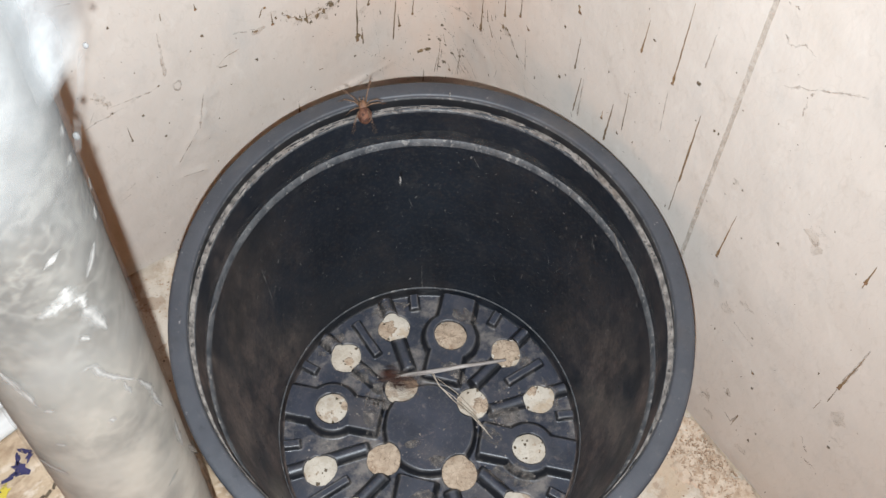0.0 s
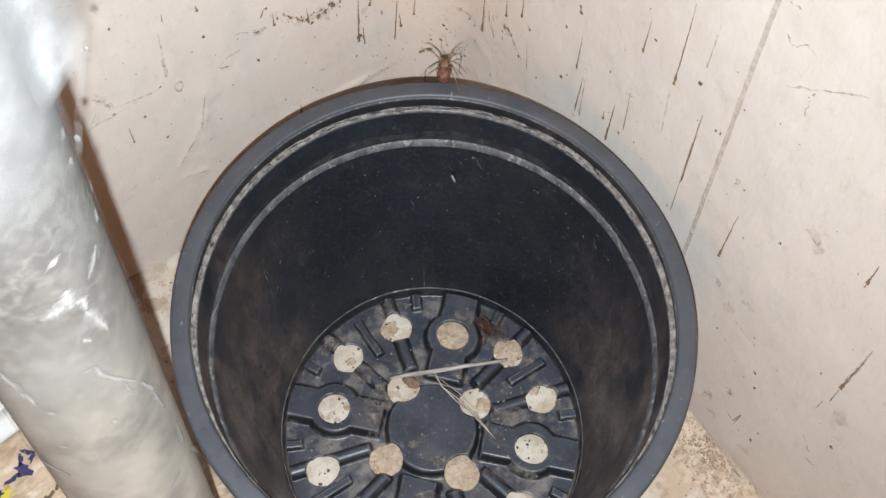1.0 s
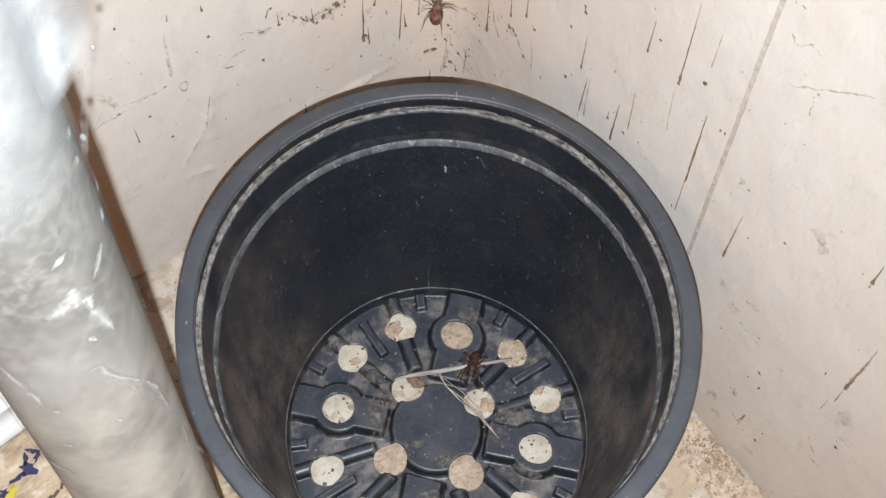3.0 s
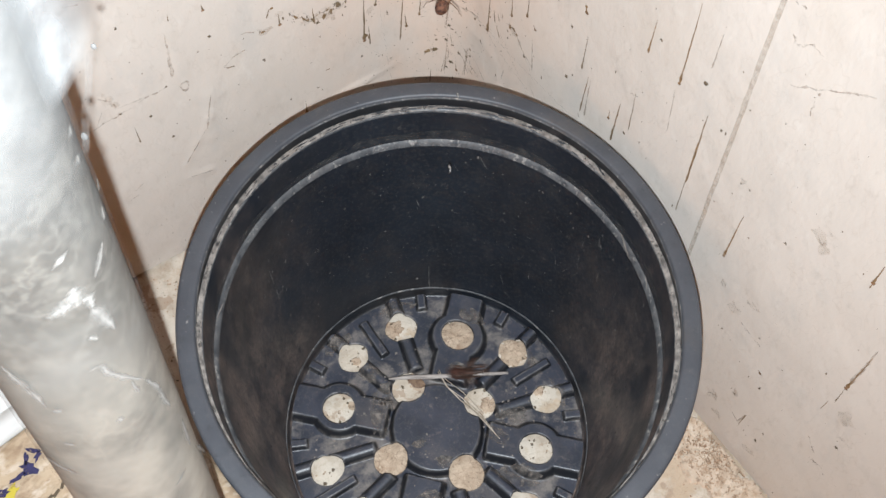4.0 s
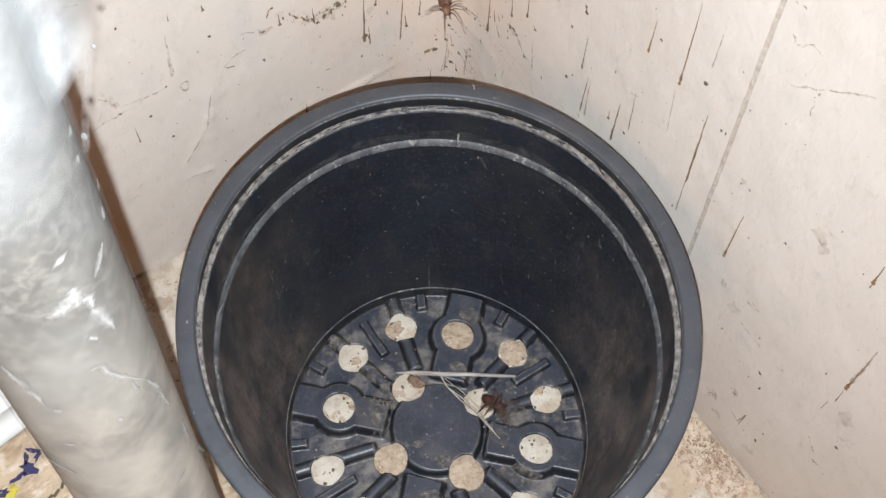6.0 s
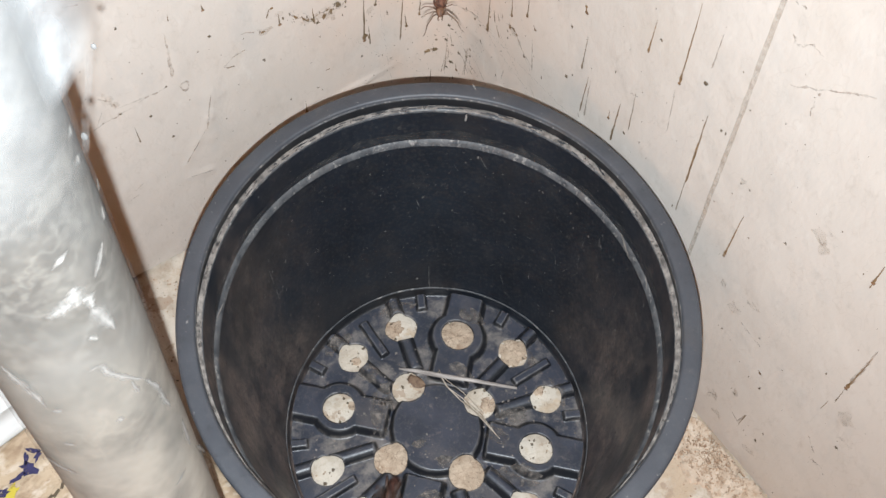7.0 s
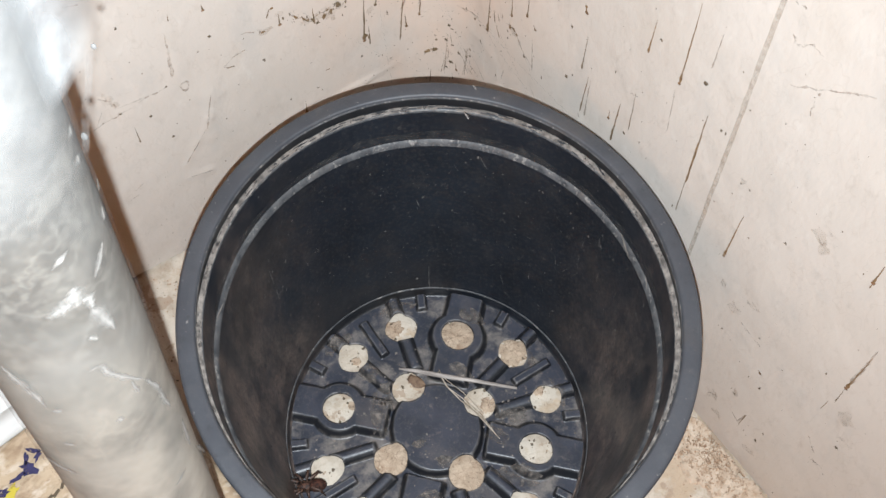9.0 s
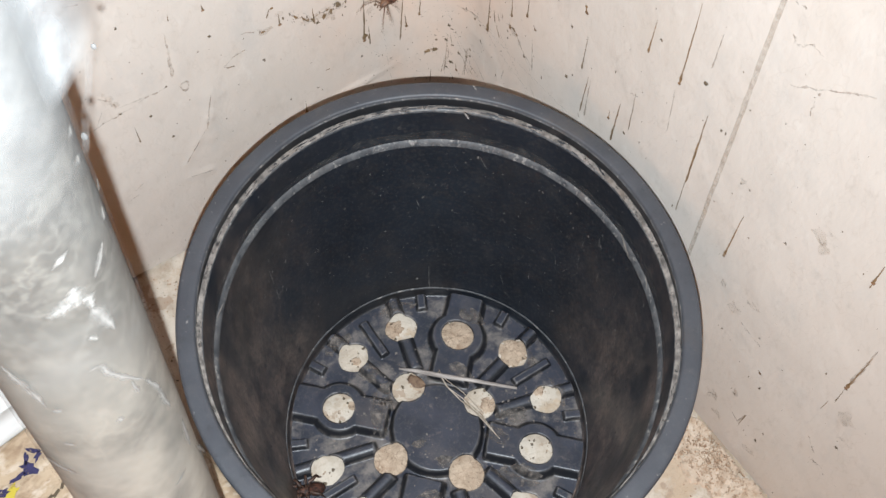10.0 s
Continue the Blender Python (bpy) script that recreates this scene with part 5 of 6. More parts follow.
LEFT_FADED = [(0.2078, 0.2204, 0.2104, 0.1831, 2.4, 0), (0.1893, 0.1523, 0.1981, 0.1224, 1.5, 0), (0.1981, 0.1224, 0.2189, 0.0958, 1.16, 0), (0.2185, 0.0806, 0.2026, 0.0764, 1.0, 0),
    (0.2636, 0.0872, 0.2571, 0.0888, 0.59, 0), (0.2583, 0.0945, 0.2513, 0.0984, 0.78, 0), (0.2598, 0.272, 0.2495, 0.2692, 0.93, 0), (0.2835, 0.2454, 0.2794, 0.2475, 1.28, 0),
    (0.2508, 0.1784, 0.225, 0.1764, 1.06, 0), (0.2592, 0.1935, 0.2521, 0.1865, 1.73, 0), (0.2521, 0.1865, 0.2501, 0.1796, 0.87, 0), (0.2656, 0.1708, 0.2597, 0.1807, 0.71, 0),
    (0.1752, 0.1697, 0.1649, 0.1763, 0.55, 0), (0.1763, 0.1704, 0.1728, 0.1665, 1.47, 0)]
LEFT_BLOTS = [(0.1903, 0.1933), (0.1476, 0.1588), (0.2165, 0.1773), (0.2315, 0.1576),
    (0.2216, 0.1288), (0.1827, 0.1207), (0.2493, 0.1723), (0.0726, 0.1155),
    (0.0495, 0.1448), (0.0827, 0.1712), (0.1107, 0.1057), (0.1467, 0.185),
    (0.2345, 0.2408), (0.1807, 0.2014)]
LEFT_RUST = [(0.021, 0.0964, 0.0022), (0.0174, 0.0988, 0.0022), (0.0696, 0.1332, 0.0027), (0.0659, 0.131, 0.0018),
    (0.1082, 0.1738, 0.0018), (0.1048, 0.169, 0.0018), (0.0987, 0.1719, 0.0022), (0.0941, 0.1735, 0.0022),
    (0.0881, 0.1764, 0.0022), (0.0823, 0.1758, 0.0018), (0.1448, 0.1838, 0.0018), (0.1361, 0.2005, 0.0013),
    (0.1294, 0.1878, 0.0013), (0.0168, 0.1142, 0.0009), (0.0161, 0.1095, 0.0009)]
RIGHT_RUST = [(0.0837, 0.1756, 0.0018), (0.088, 0.1767, 0.0018), (0.0914, 0.1749, 0.0013), (0.0442, 0.149, 0.0013),
    (0.0409, 0.1141, 0.0013), (0.0379, 0.1042, 0.0013), (0.051, 0.1482, 0.0009), (0.1507, 0.2521, 0.0013),
    (0.0618, 0.166, 0.0009)]
RIGHT_BLOTS = [(0.0231, 0.1275), (0.0251, 0.1245), (0.0211, 0.1117), (0.0258, 0.1081),
    (0.0307, 0.102), (0.0218, 0.082), (0.0249, 0.0888), (0.0413, 0.1071),
    (0.1437, 0.1842), (0.149, 0.1904), (0.2465, 0.2786), (0.1417, 0.2277),
    (0.2105, 0.2789), (0.2652, 0.2581), (0.2882, 0.2369), (0.2945, 0.2381),
    (0.3265, 0.2272), (0.2003, 0.1868), (0.101, 0.1629), (0.4122, 0.1171),
    (0.3554, 0.096), (0.3431, 0.0646), (0.3712, 0.0422), (0.3397, 0.1382),
    (0.3727, 0.0569), (0.0817, 0.17)]
RIGHT_CRACKS = [[(0.282, 0.3495), (0.2874, 0.3451), (0.295, 0.3513), (0.3043, 0.3503)], [(0.2922, 0.3223), (0.3144, 0.3392), (0.3319, 0.3533)], [(0.3084, 0.3324), (0.3074, 0.3157)], [(0.2788, 0.3646), (0.2846, 0.3661)],
    [(0.4055, 0.0842), (0.4173, 0.0816)], [(0.325, 0.035), (0.3335, 0.0441)], [(0.3954, 0.1015), (0.4041, 0.0924)]]
LEFT_CRACKS = [[(0.2688, 0.1691), (0.2484, 0.1728), (0.2165, 0.1773)], [(0.1252, 0.1875), (0.1117, 0.1742), (0.0983, 0.176), (0.0871, 0.1775)], [(0.1604, 0.1906), (0.1444, 0.1862)]]


def mark_walls():
    rnd = random.Random(17)
    for row in LEFT_RUNS:
        run_mark(wall_left, 1, 3.0, *row, RUST, rnd)
    for row in RIGHT_RUNS_A + RIGHT_RUNS_B:
        run_mark(wall_right, -1, 11.0, *row, RUST, rnd)
    for row in RIGHT_FADED:
        run_mark(wall_right, -1, 11.0, *row, FAINT, rnd)
    for row in LEFT_FADED:
        run_mark(wall_left, 1, 3.0, *row, FAINT, rnd)
    for s, h in LEFT_BLOTS:
        blot(wall_left, 1, 3.0, s, h, rnd.uniform(0.0008, 0.0014), rnd)
    for s, h, size in LEFT_RUST:
        blot(wall_left, 1, 3.0, s, h, size, rnd, RUST)
    for s, h, size in RIGHT_RUST:
        blot(wall_right, -1, 11.0, s, h, size, rnd, RUST)
    for s, h in RIGHT_BLOTS:
        blot(wall_right, -1, 11.0, s, h, rnd.uniform(0.0008, 0.0015), rnd)
    for wall, sign, seed, lines in ((wall_right, -1, 11.0, RIGHT_CRACKS), (wall_left, 1, 3.0, LEFT_CRACKS)):
        for line in lines:
            rusty = sign > 0 and line[0][0] < 0.14
            for (s0, h0), (s1, h1) in zip(line, line[1:]):
                at = (s0, h0)
                for k in range(1, 6):
                    to = (s0 + (s1 - s0) * k / 5 + rnd.uniform(-0.0012, 0.0012), h0 + (h1 - h0) * k / 5 + rnd.uniform(-0.0012, 0.0012))
                    if rnd.random() < 0.85:
                        run_mark(wall, sign, seed, *at, *to, rnd.uniform(0.5, 2.2 if rusty else 1.5), 0, RUST if rusty and rnd.random() < 0.6 else FAINT, rnd).name = "crack"
                    at = to
    # long straight worn line
    v, f, n = [], [], 120
    for k in range(n + 1):
        t = k / n
        s, h = 0.2723 + 0.0012 * t, 0.40 - 0.30 * t
        w = 0.00165 - 0.0002 * t
        for q, lift in ((-1, 0.0001), (0, 0.0003), (1, 0.0001)):
            x = s + q * (w + 0.0005 * relief(s + 3 * q, h, 2, 160.0, 2))
            v.append((-x, swell(x, h, 11.0) + lift, h))
    for k in range(n):
        for q in (0, 1):
            a = k * 3 + q
            f.append((a, a + 1, a + 4, a + 3))
    piece("worn_line", v, f, LINE, wall_right, "long straight worn brown line")
    # soft tan stains: from the corner, height, size
    for s, h, size in ((0.2524, 0.1875, 0.0036), (0.2555, 0.1912, 0.0040), (0.2498, 0.1822, 0.0034), (0.2490, 0.1726, 0.0022), (0.0873, 0.1738, 0.0045), (0.0943, 0.1715, 0.0055),
                       (0.1027, 0.1758, 0.0060), (0.1139, 0.1752, 0.0050), (0.1427, 0.1837, 0.0050), (0.0640, 0.1560, 0.0030), (0.1320, 0.1930, 0.0040)):
        blot(wall_left, 1, 3.0, s, h, size, rnd, STAIN)
    for s, h, size in ((0.0849, 0.1755, 0.0042), (0.0896, 0.1744, 0.0034), (0.0952, 0.1697, 0.0026), (0.0375, 0.1090, 0.0036), (0.0235, 0.0990, 0.0030), (0.0400, 0.0900, 0.0034),
                       (0.3165, 0.1408, 0.0055), (0.3277, 0.1578, 0.0055), (0.3409, 0.2566, 0.0065), (0.3450, 0.2480, 0.0050), (0.3289, 0.0402, 0.0060), (0.3437, 0.0657, 0.0040),
                       (0.3027, 0.1512, 0.0034), (0.2885, 0.2398, 0.0026), (0.4077, 0.1475, 0.0060), (0.4140, 0.1300, 0.0050), (0.3400, 0.0250, 0.0060), (0.3700, 0.0250, 0.0060)):
        blot(wall_right, -1, 11.0, s, h, size, rnd, STAIN)
    # hairlines: width in millimetres, then the points along each
    for wall, sign, seed, wide, line in ((wall_right, -1, 11.0, 0.5, [(0.0213, 0.1147), (0.0235, 0.0943), (0.0206, 0.0771)]), (wall_right, -1, 11.0, 0.5, [(0.0375, 0.1113), (0.0501, 0.1059), (0.0580, 0.0979)]),
                                         (wall_right, -1, 11.0, 0.6, [(0.0360, 0.0952), (0.0398, 0.0870)]), (wall_right, -1, 11.0, 0.7, [(0.0952, 0.1697), (0.1016, 0.1636), (0.1090, 0.1560)]),
                                         (wall_right, -1, 11.0, 0.9, [(0.3245, 0.1351), (0.3335, 0.1330), (0.3420, 0.1325)]),
                                         (wall_right, -1, 11.0, 0.8, [(0.3480, 0.0440), (0.3540, 0.0411), (0.3569, 0.0563)]), (wall_right, -1, 11.0, 0.8, [(0.4071, 0.0847), (0.4140, 0.0855)])):
        for (s0, h0), (s1, h1) in zip(line, line[1:]):
            for k in range(5):
                jog = [rnd.uniform(-0.0006, 0.0006) for _ in range(2)]
                run_mark(wall, sign, seed, s0 + (s1 - s0) * k / 5, h0 + (h1 - h0) * k / 5, s0 + (s1 - s0) * (k + 1) / 5 + jog[0], h0 + (h1 - h0) * (k + 1) / 5 + jog[1], wide, 0, FAINT, rnd, True).name = "hairline"
    # a small dried ring
    v, f = [], []
    for k in range(28):
        a = 2 * math.pi * k / 28
        for r in (0.0021, 0.0033 + 0.0002 * math.sin(3 * a)):
            s, h = 0.2044 + r * math.cos(a), 0.1698 + 1.5 * r * math.sin(a)
            v.append((s, swell(s, h, 3.0) + 0.0003, h))
        f.append((2 * k, 2 * k + 1, (2 * k + 3) % 56, (2 * k + 2) % 56))
    piece("ring_mark", v, f, FAINT, wall_left, "small faint dried ring")
    # fine spatter
    for wall, sign, seed, tag in ((wall_left, 1, 3.0, "l"), (wall_right, -1, 11.0, "r")):
        meshes = []
        for k in range(480):
            if k < 70 and sign > 0:
                (s0, h0), (s1, h1) = rnd.choice(list(zip(LEFT_CRACKS[1], LEFT_CRACKS[1][1:])))
                t = rnd.random()
                s, h = s0 + (s1 - s0) * t + rnd.gauss(0, 0.002), h0 + (h1 - h0) * t + rnd.gauss(0, 0.0025)
            elif k < 190:
                s, h = abs(rnd.gauss(0, 0.05)) + 0.002, rnd.uniform(0.05, 0.24)
            else:
                s, h = rnd.uniform(0.0, 0.46), rnd.uniform(0.0, 0.40)
            size = 0.00015 + 0.0005 * rnd.random() ** 2
            y = swell(s, h, seed) + 0.0003
            stretch = rnd.choice((1, 1, 2.5))
            v = [(sign * (s + size * math.cos(a) * rnd.uniform(0.6, 1.2)), y, h + stretch * size * math.sin(a)) for a in (0.2, 1.4, 2.6, 3.9, 5.2)]
            meshes.append((v, [(0, 1, 2, 3, 4)]))
        v, f = join(*meshes)
        tagged(piece("spatter", v, f, SPECK, wall, smooth=False), "fine dark spatter on the plaster", kind="stuff")


mark_walls()

# ---- silk ----


def cobweb():
    """Sagging threads between the rim, the walls and the corner."""
    rnd = random.Random(8)
    ob = tagged(new("cobweb"), "sparse cobweb threads between pot rim and wall corner", "cobweb")
    for k in range(6):
        a = radians(rnd.uniform(50, 130))
        p = Vector(squash(0.147 * math.cos(a), 0.147 * math.sin(a), 0.1905))
        if rnd.random() < 0.5:
            s = rnd.uniform(0.01, 0.12)
            q = WALL_L @ Vector((s, swell(s, 0.22, 3.0), rnd.uniform(0.17, 0.27)))
        else:
            s = rnd.uniform(0.01, 0.14)
            q = WALL_R @ Vector((-s, swell(s, 0.22, 11.0), rnd.uniform(0.17, 0.27)))
        pts = [p.lerp(q, m / 6) - Vector((0, 0, 0.012 * math.sin(math.pi * m / 6))) for m in range(7)]
        v, f = tube_mesh(pts, [0.00002] * 7, 4)
        piece("thread", v, f, SILK, ob)
    return ob


cobweb()


def silk_fleck(size, seed):
    """A scrap of dusty silk with the thread that it hangs from."""
    rnd = random.Random(seed)
    ob = tagged(new("silk_fleck"), "small white scrap of silk hanging on a thread", "silk")
    v, f = blob(0, 0, 0, size * 1.7, size * 0.42, size * 0.35, 10, 9)
    v = [(y * rnd.uniform(0.5, 1.5), x * rnd.uniform(0.85, 1.1), z * rnd.uniform(0.6, 1.4)) for x, y, z in v]
    piece("scrap", v, f, SILK, ob)
    pts = [(0.002 * math.sin(m), 0.016 * m, 0.011 * m) for m in range(6)]
    v, f = tube_mesh(pts, [0.000010] * 6, 4)
    piece("thread", v, f, SILK, ob)
    return ob


# ---- spider ----


def leg(name, hip, yaw, lengths, lifts, radius, mat, parent):
    """A jointed leg whose own origin is the hip; lifts: degrees of each segment above the body's plane."""
    p = Vector((0, 0, 0))
    pts, rr = [p.copy()], [radius]
    for i, (ln, up) in enumerate(zip(lengths, lifts)):
        d = Vector((math.cos(radians(up)), 0, math.sin(radians(up))))
        for k in (0.5, 1.0):
            pts.append(p + d * ln * k)
            rr.append(radius * (1 - 0.22 * (i + k)) if i < 3 else radius * 0.25)
        p = p + d * ln
    v, f = tube_mesh(pts, [max(r, radius * 0.25) for r in rr], 6)
    ob = piece(name, v, f, mat, parent)
    ob.matrix_basis = pose(*hip, 0, 0, yaw)
    return ob


def make_spider():
    body = tagged(new("spider"), "brown spider with dark round abdomen and amber legs on silk", "spider")
    v, f = blob(-0.0062, 0, 0.0012, 0.0052, 0.0044, 0.0043, taper=0.12)
    piece("abdomen", v, f, ABDOMEN, body, "dark brown rounded abdomen")
    v, f = blob(0.0010, 0, 0.0004, 0.0034, 0.0026, 0.0019, taper=-0.2)
    piece("carapace", v, f, CARAPACE, body, "orange-brown head and thorax")
    legs = []
    for side in (1, -1):
        for k, yaw in enumerate((32, 66, 108, 146)):
            ln = (1.05, 0.85, 0.75, 0.95)[k] * (1.08 if (k + side) % 3 else 0.86)
            yaw += 9 * math.sin(3.1 * k + 1.7 * side)
            ob = leg("leg", (0.0022 - 0.0013 * k, side * 0.0018, 0.0002), side * yaw, (0.0058 * ln, 0.0066 * ln, 0.0052 * ln, 0.003 * ln),
                     (52, -4, -62, -28), 0.00055, SPIDER_LEG, body)
            legs.append((ob, (0.0022 - 0.0013 * k, side * 0.0018, 0.0002), side * yaw, side, k))
        pv, pf = tube_mesh([(0.003, side * 0.0008, 0), (0.0052, side * 0.0014, 0.0006), (0.0062, side * 0.0011, -0.0004)], [0.0004, 0.0004, 0.0005], 6)
        piece("palp", pv, pf, SPIDER_LEG, body)
    return body, legs


def make_stocky_spider():
    body = tagged(new("spider"), "stocky reddish-brown spider with folded legs on the pot floor", "spider")
    v, f = blob(-0.0056, 0, 0.0010, 0.0050, 0.0037, 0.0034, taper=0.1)
    piece("abdomen", v, f, RED_ABDOMEN, body, "mottled dark red-brown abdomen")
    v, f = blob(0.0014, 0, 0.0006, 0.0042, 0.0031, 0.0023, taper=-0.15)
    piece("carapace", v, f, RED_CARAPACE, body, "red-brown head and thorax")
    legs = []
    for side in (1, -1):
        for k, yaw in enumerate((14, 44, 100, 150)):
            ln = (1.10, 1.0, 0.80, 0.95)[k] * (1.1 if (k + side) % 3 else 0.9)
            yaw += 8 * math.sin(2.3 * k + 1.1 * side)
            hip = (0.0034 - 0.0016 * k, side * 0.0022, 0.0004)
            ob = leg("leg", hip, side * yaw, (0.0046 * ln, 0.0048 * ln, 0.0040 * ln, 0.0022 * ln), (68, 2, -74, -56), 0.00135, RED_LEG, body)
            legs.append((ob, hip, side * yaw, side, k))
        pv, pf = tube_mesh([(0.0044, side * 0.0012, 0), (0.0068, side * 0.0020, 0.001), (0.0080, side * 0.0014, -0.0008)], [0.0007, 0.0006, 0.0008], 6)
        piece("palp", pv, pf, RED_LEG, body)
    for ob in body.children:
        ob.data.transform(Matrix.Scale(1.22, 4))
    return body, legs


fleck = silk_fleck(0.0017, 3)
rim_fleck = silk_fleck(0.0014, 5)
spider, spider_legs = make_spider()
stocky_spider, stocky_legs = make_stocky_spider()

# ---- how the animals move, and what they push ----
SPIDER_ROWS = [
    (0, pose(-0.0429, 0.1260, 0.2000, -4, -19, 102)),
    (0.04, pose(-0.0409, 0.1247, 0.2000, -3, -19, 100)),
    (0.1, pose(-0.0058, 0.1129, 0.2000, 3, -19, 80)),
    (0.2, pose(-0.0339, 0.1098, 0.2000, 3, -19, 80)),
    (0.3, pose(-0.0204, 0.1264, 0.2000, -0, -19, 91)),
    (0.4, pose(-0.0220, 0.1246, 0.2000, -2, -19, 96)),
    (0.5, pose(-0.0270, 0.1475, 0.2000, -0, -19, 91)),
    (0.6, pose(-0.0179, 0.1410, 0.2000, -2, -19, 96)),
    (0.7, pose(-0.0167, 0.1614, 0.2000, -0, -19, 91)),
    (0.8, pose(-0.0094, 0.1606, 0.2000, -0, -19, 91)),
    (0.9, pose(-0.0066, 0.1561, 0.2000, -0, -19, 91)),
    (1, pose(0.0052, 0.1591, 0.2000, 2, -19, 85)),
    (1.1, pose(0.0055, 0.1574, 0.2000, 3, -19, 80)),
    (1.2, pose(-0.0018, 0.1488, 0.2000, -0, -19, 91)),
    (1.3, pose(-0.0017, 0.1580, 0.2000, -0, -19, 91)),
    (1.4, pose(-0.0031, 0.1535, 0.2000, -1, -19, 93)),
    (1.5, pose(-0.0081, 0.1581, 0.2000, -2, -19, 96)),
    (1.6, pose(-0.0044, 0.1577, 0.2000, -0, -19, 91)),
    (1.7, pose(-0.0137, 0.1630, 0.2000, -0, -19, 91)),
    (1.8, pose(-0.0107, 0.1654, 0.2000, -0, -19, 91)),
    (1.9, pose(-0.0104, 0.1761, 0.2000, -0, -19, 91)),
    (2, pose(-0.0109, 0.1751, 0.2000, -0, -19, 91)),
    (2.1, pose(-0.0122, 0.1812, 0.2000, 0, -19, 89)),
    (2.2, pose(-0.0131, 0.1844, 0.2000, 0, -19, 89)),
    (2.3, pose(-0.0087, 0.1935, 0.2000, -1, -19, 93)),
    (2.4, pose(-0.0072, 0.2008, 0.2000, -2, -19, 96)),
    (2.5, pose(-0.0084, 0.2056, 0.2000, -2, -19, 96)),
    (2.6, pose(-0.0108, 0.2084, 0.2000, -3, -19, 100)),
    (2.7, pose(-0.0079, 0.2050, 0.2000, -2, -19, 96)),
    (3.2, pose(-0.0022, 0.2085, 0.2000, 3, -19, 80)),
    (3.8, pose(0.0034, 0.2124, 0.2000, 9, -17, 61)),
    (4, pose(0.0025, 0.2143, 0.2000, 10, -17, 59)),
    (4.2, pose(0.0021, 0.2123, 0.2000, 11, -16, 54)),
    (4.4, pose(0.0028, 0.2113, 0.2000, 14, -14, 43)),
    (4.5, pose(0.0025, 0.2103, 0.2000, 15, -12, 38)),
    (4.6, pose(0.0028, 0.2113, 0.2000, 18, -8, 24)),
    (4.8, pose(0.0025, 0.2103, 0.2000, 19, -0, 1)),
    (5, pose(-0.0011, 0.2053, 0.2000, 19, -3, 10)),
    (5.2, pose(-0.0014, 0.2033, 0.2000, 18, 6, -18)),
    (5.4, pose(0.0011, 0.2044, 0.2000, 14, 13, -42)),
    (5.5, pose(0.0011, 0.2034, 0.2000, 14, 14, -45)),
    (5.7, pose(0.0036, 0.2084, 0.2000, 7, 18, -70)),
    (6.2, pose(0.0011, 0.2044, 0.2000, 3, 19, -80)),
    (6.8, pose(-0.0021, 0.2023, 0.2000, 0, 19, -89)),
    (7, pose(-0.0015, 0.2053, 0.2000, 0, 19, -89)),
    (7.3, pose(-0.0044, 0.2112, 0.2000, -0, 19, -91)),
    (7.5, pose(-0.0049, 0.2171, 0.2000, -2, 19, -95)),
    (7.8, pose(-0.0100, 0.2200, 0.2000, -3, 19, -100)),
    (8.1, pose(-0.0080, 0.2271, 0.2000, -7, 18, -111)),
    (8.6, pose(-0.0095, 0.2332, 0.2000, -13, 15, -132)),
    (9, pose(-0.0168, 0.2290, 0.2000, -17, 10, -151)),
    (9.2, pose(-0.0246, 0.2187, 0.2000, -15, 12, -142)),
    (9.4, pose(-0.0310, 0.2126, 0.2000, -14, 14, -137)),
    (9.5, pose(-0.0324, 0.2096, 0.2000, -14, 14, -137)),
    (9.6, pose(-0.0314, 0.2126, 0.2000, -13, 15, -132)),
    (9.8, pose(-0.0369, 0.2135, 0.2000, -14, 14, -137)),
    (10, pose(-0.0368, 0.2120, 0.2000, -14, 14, -137)),
]
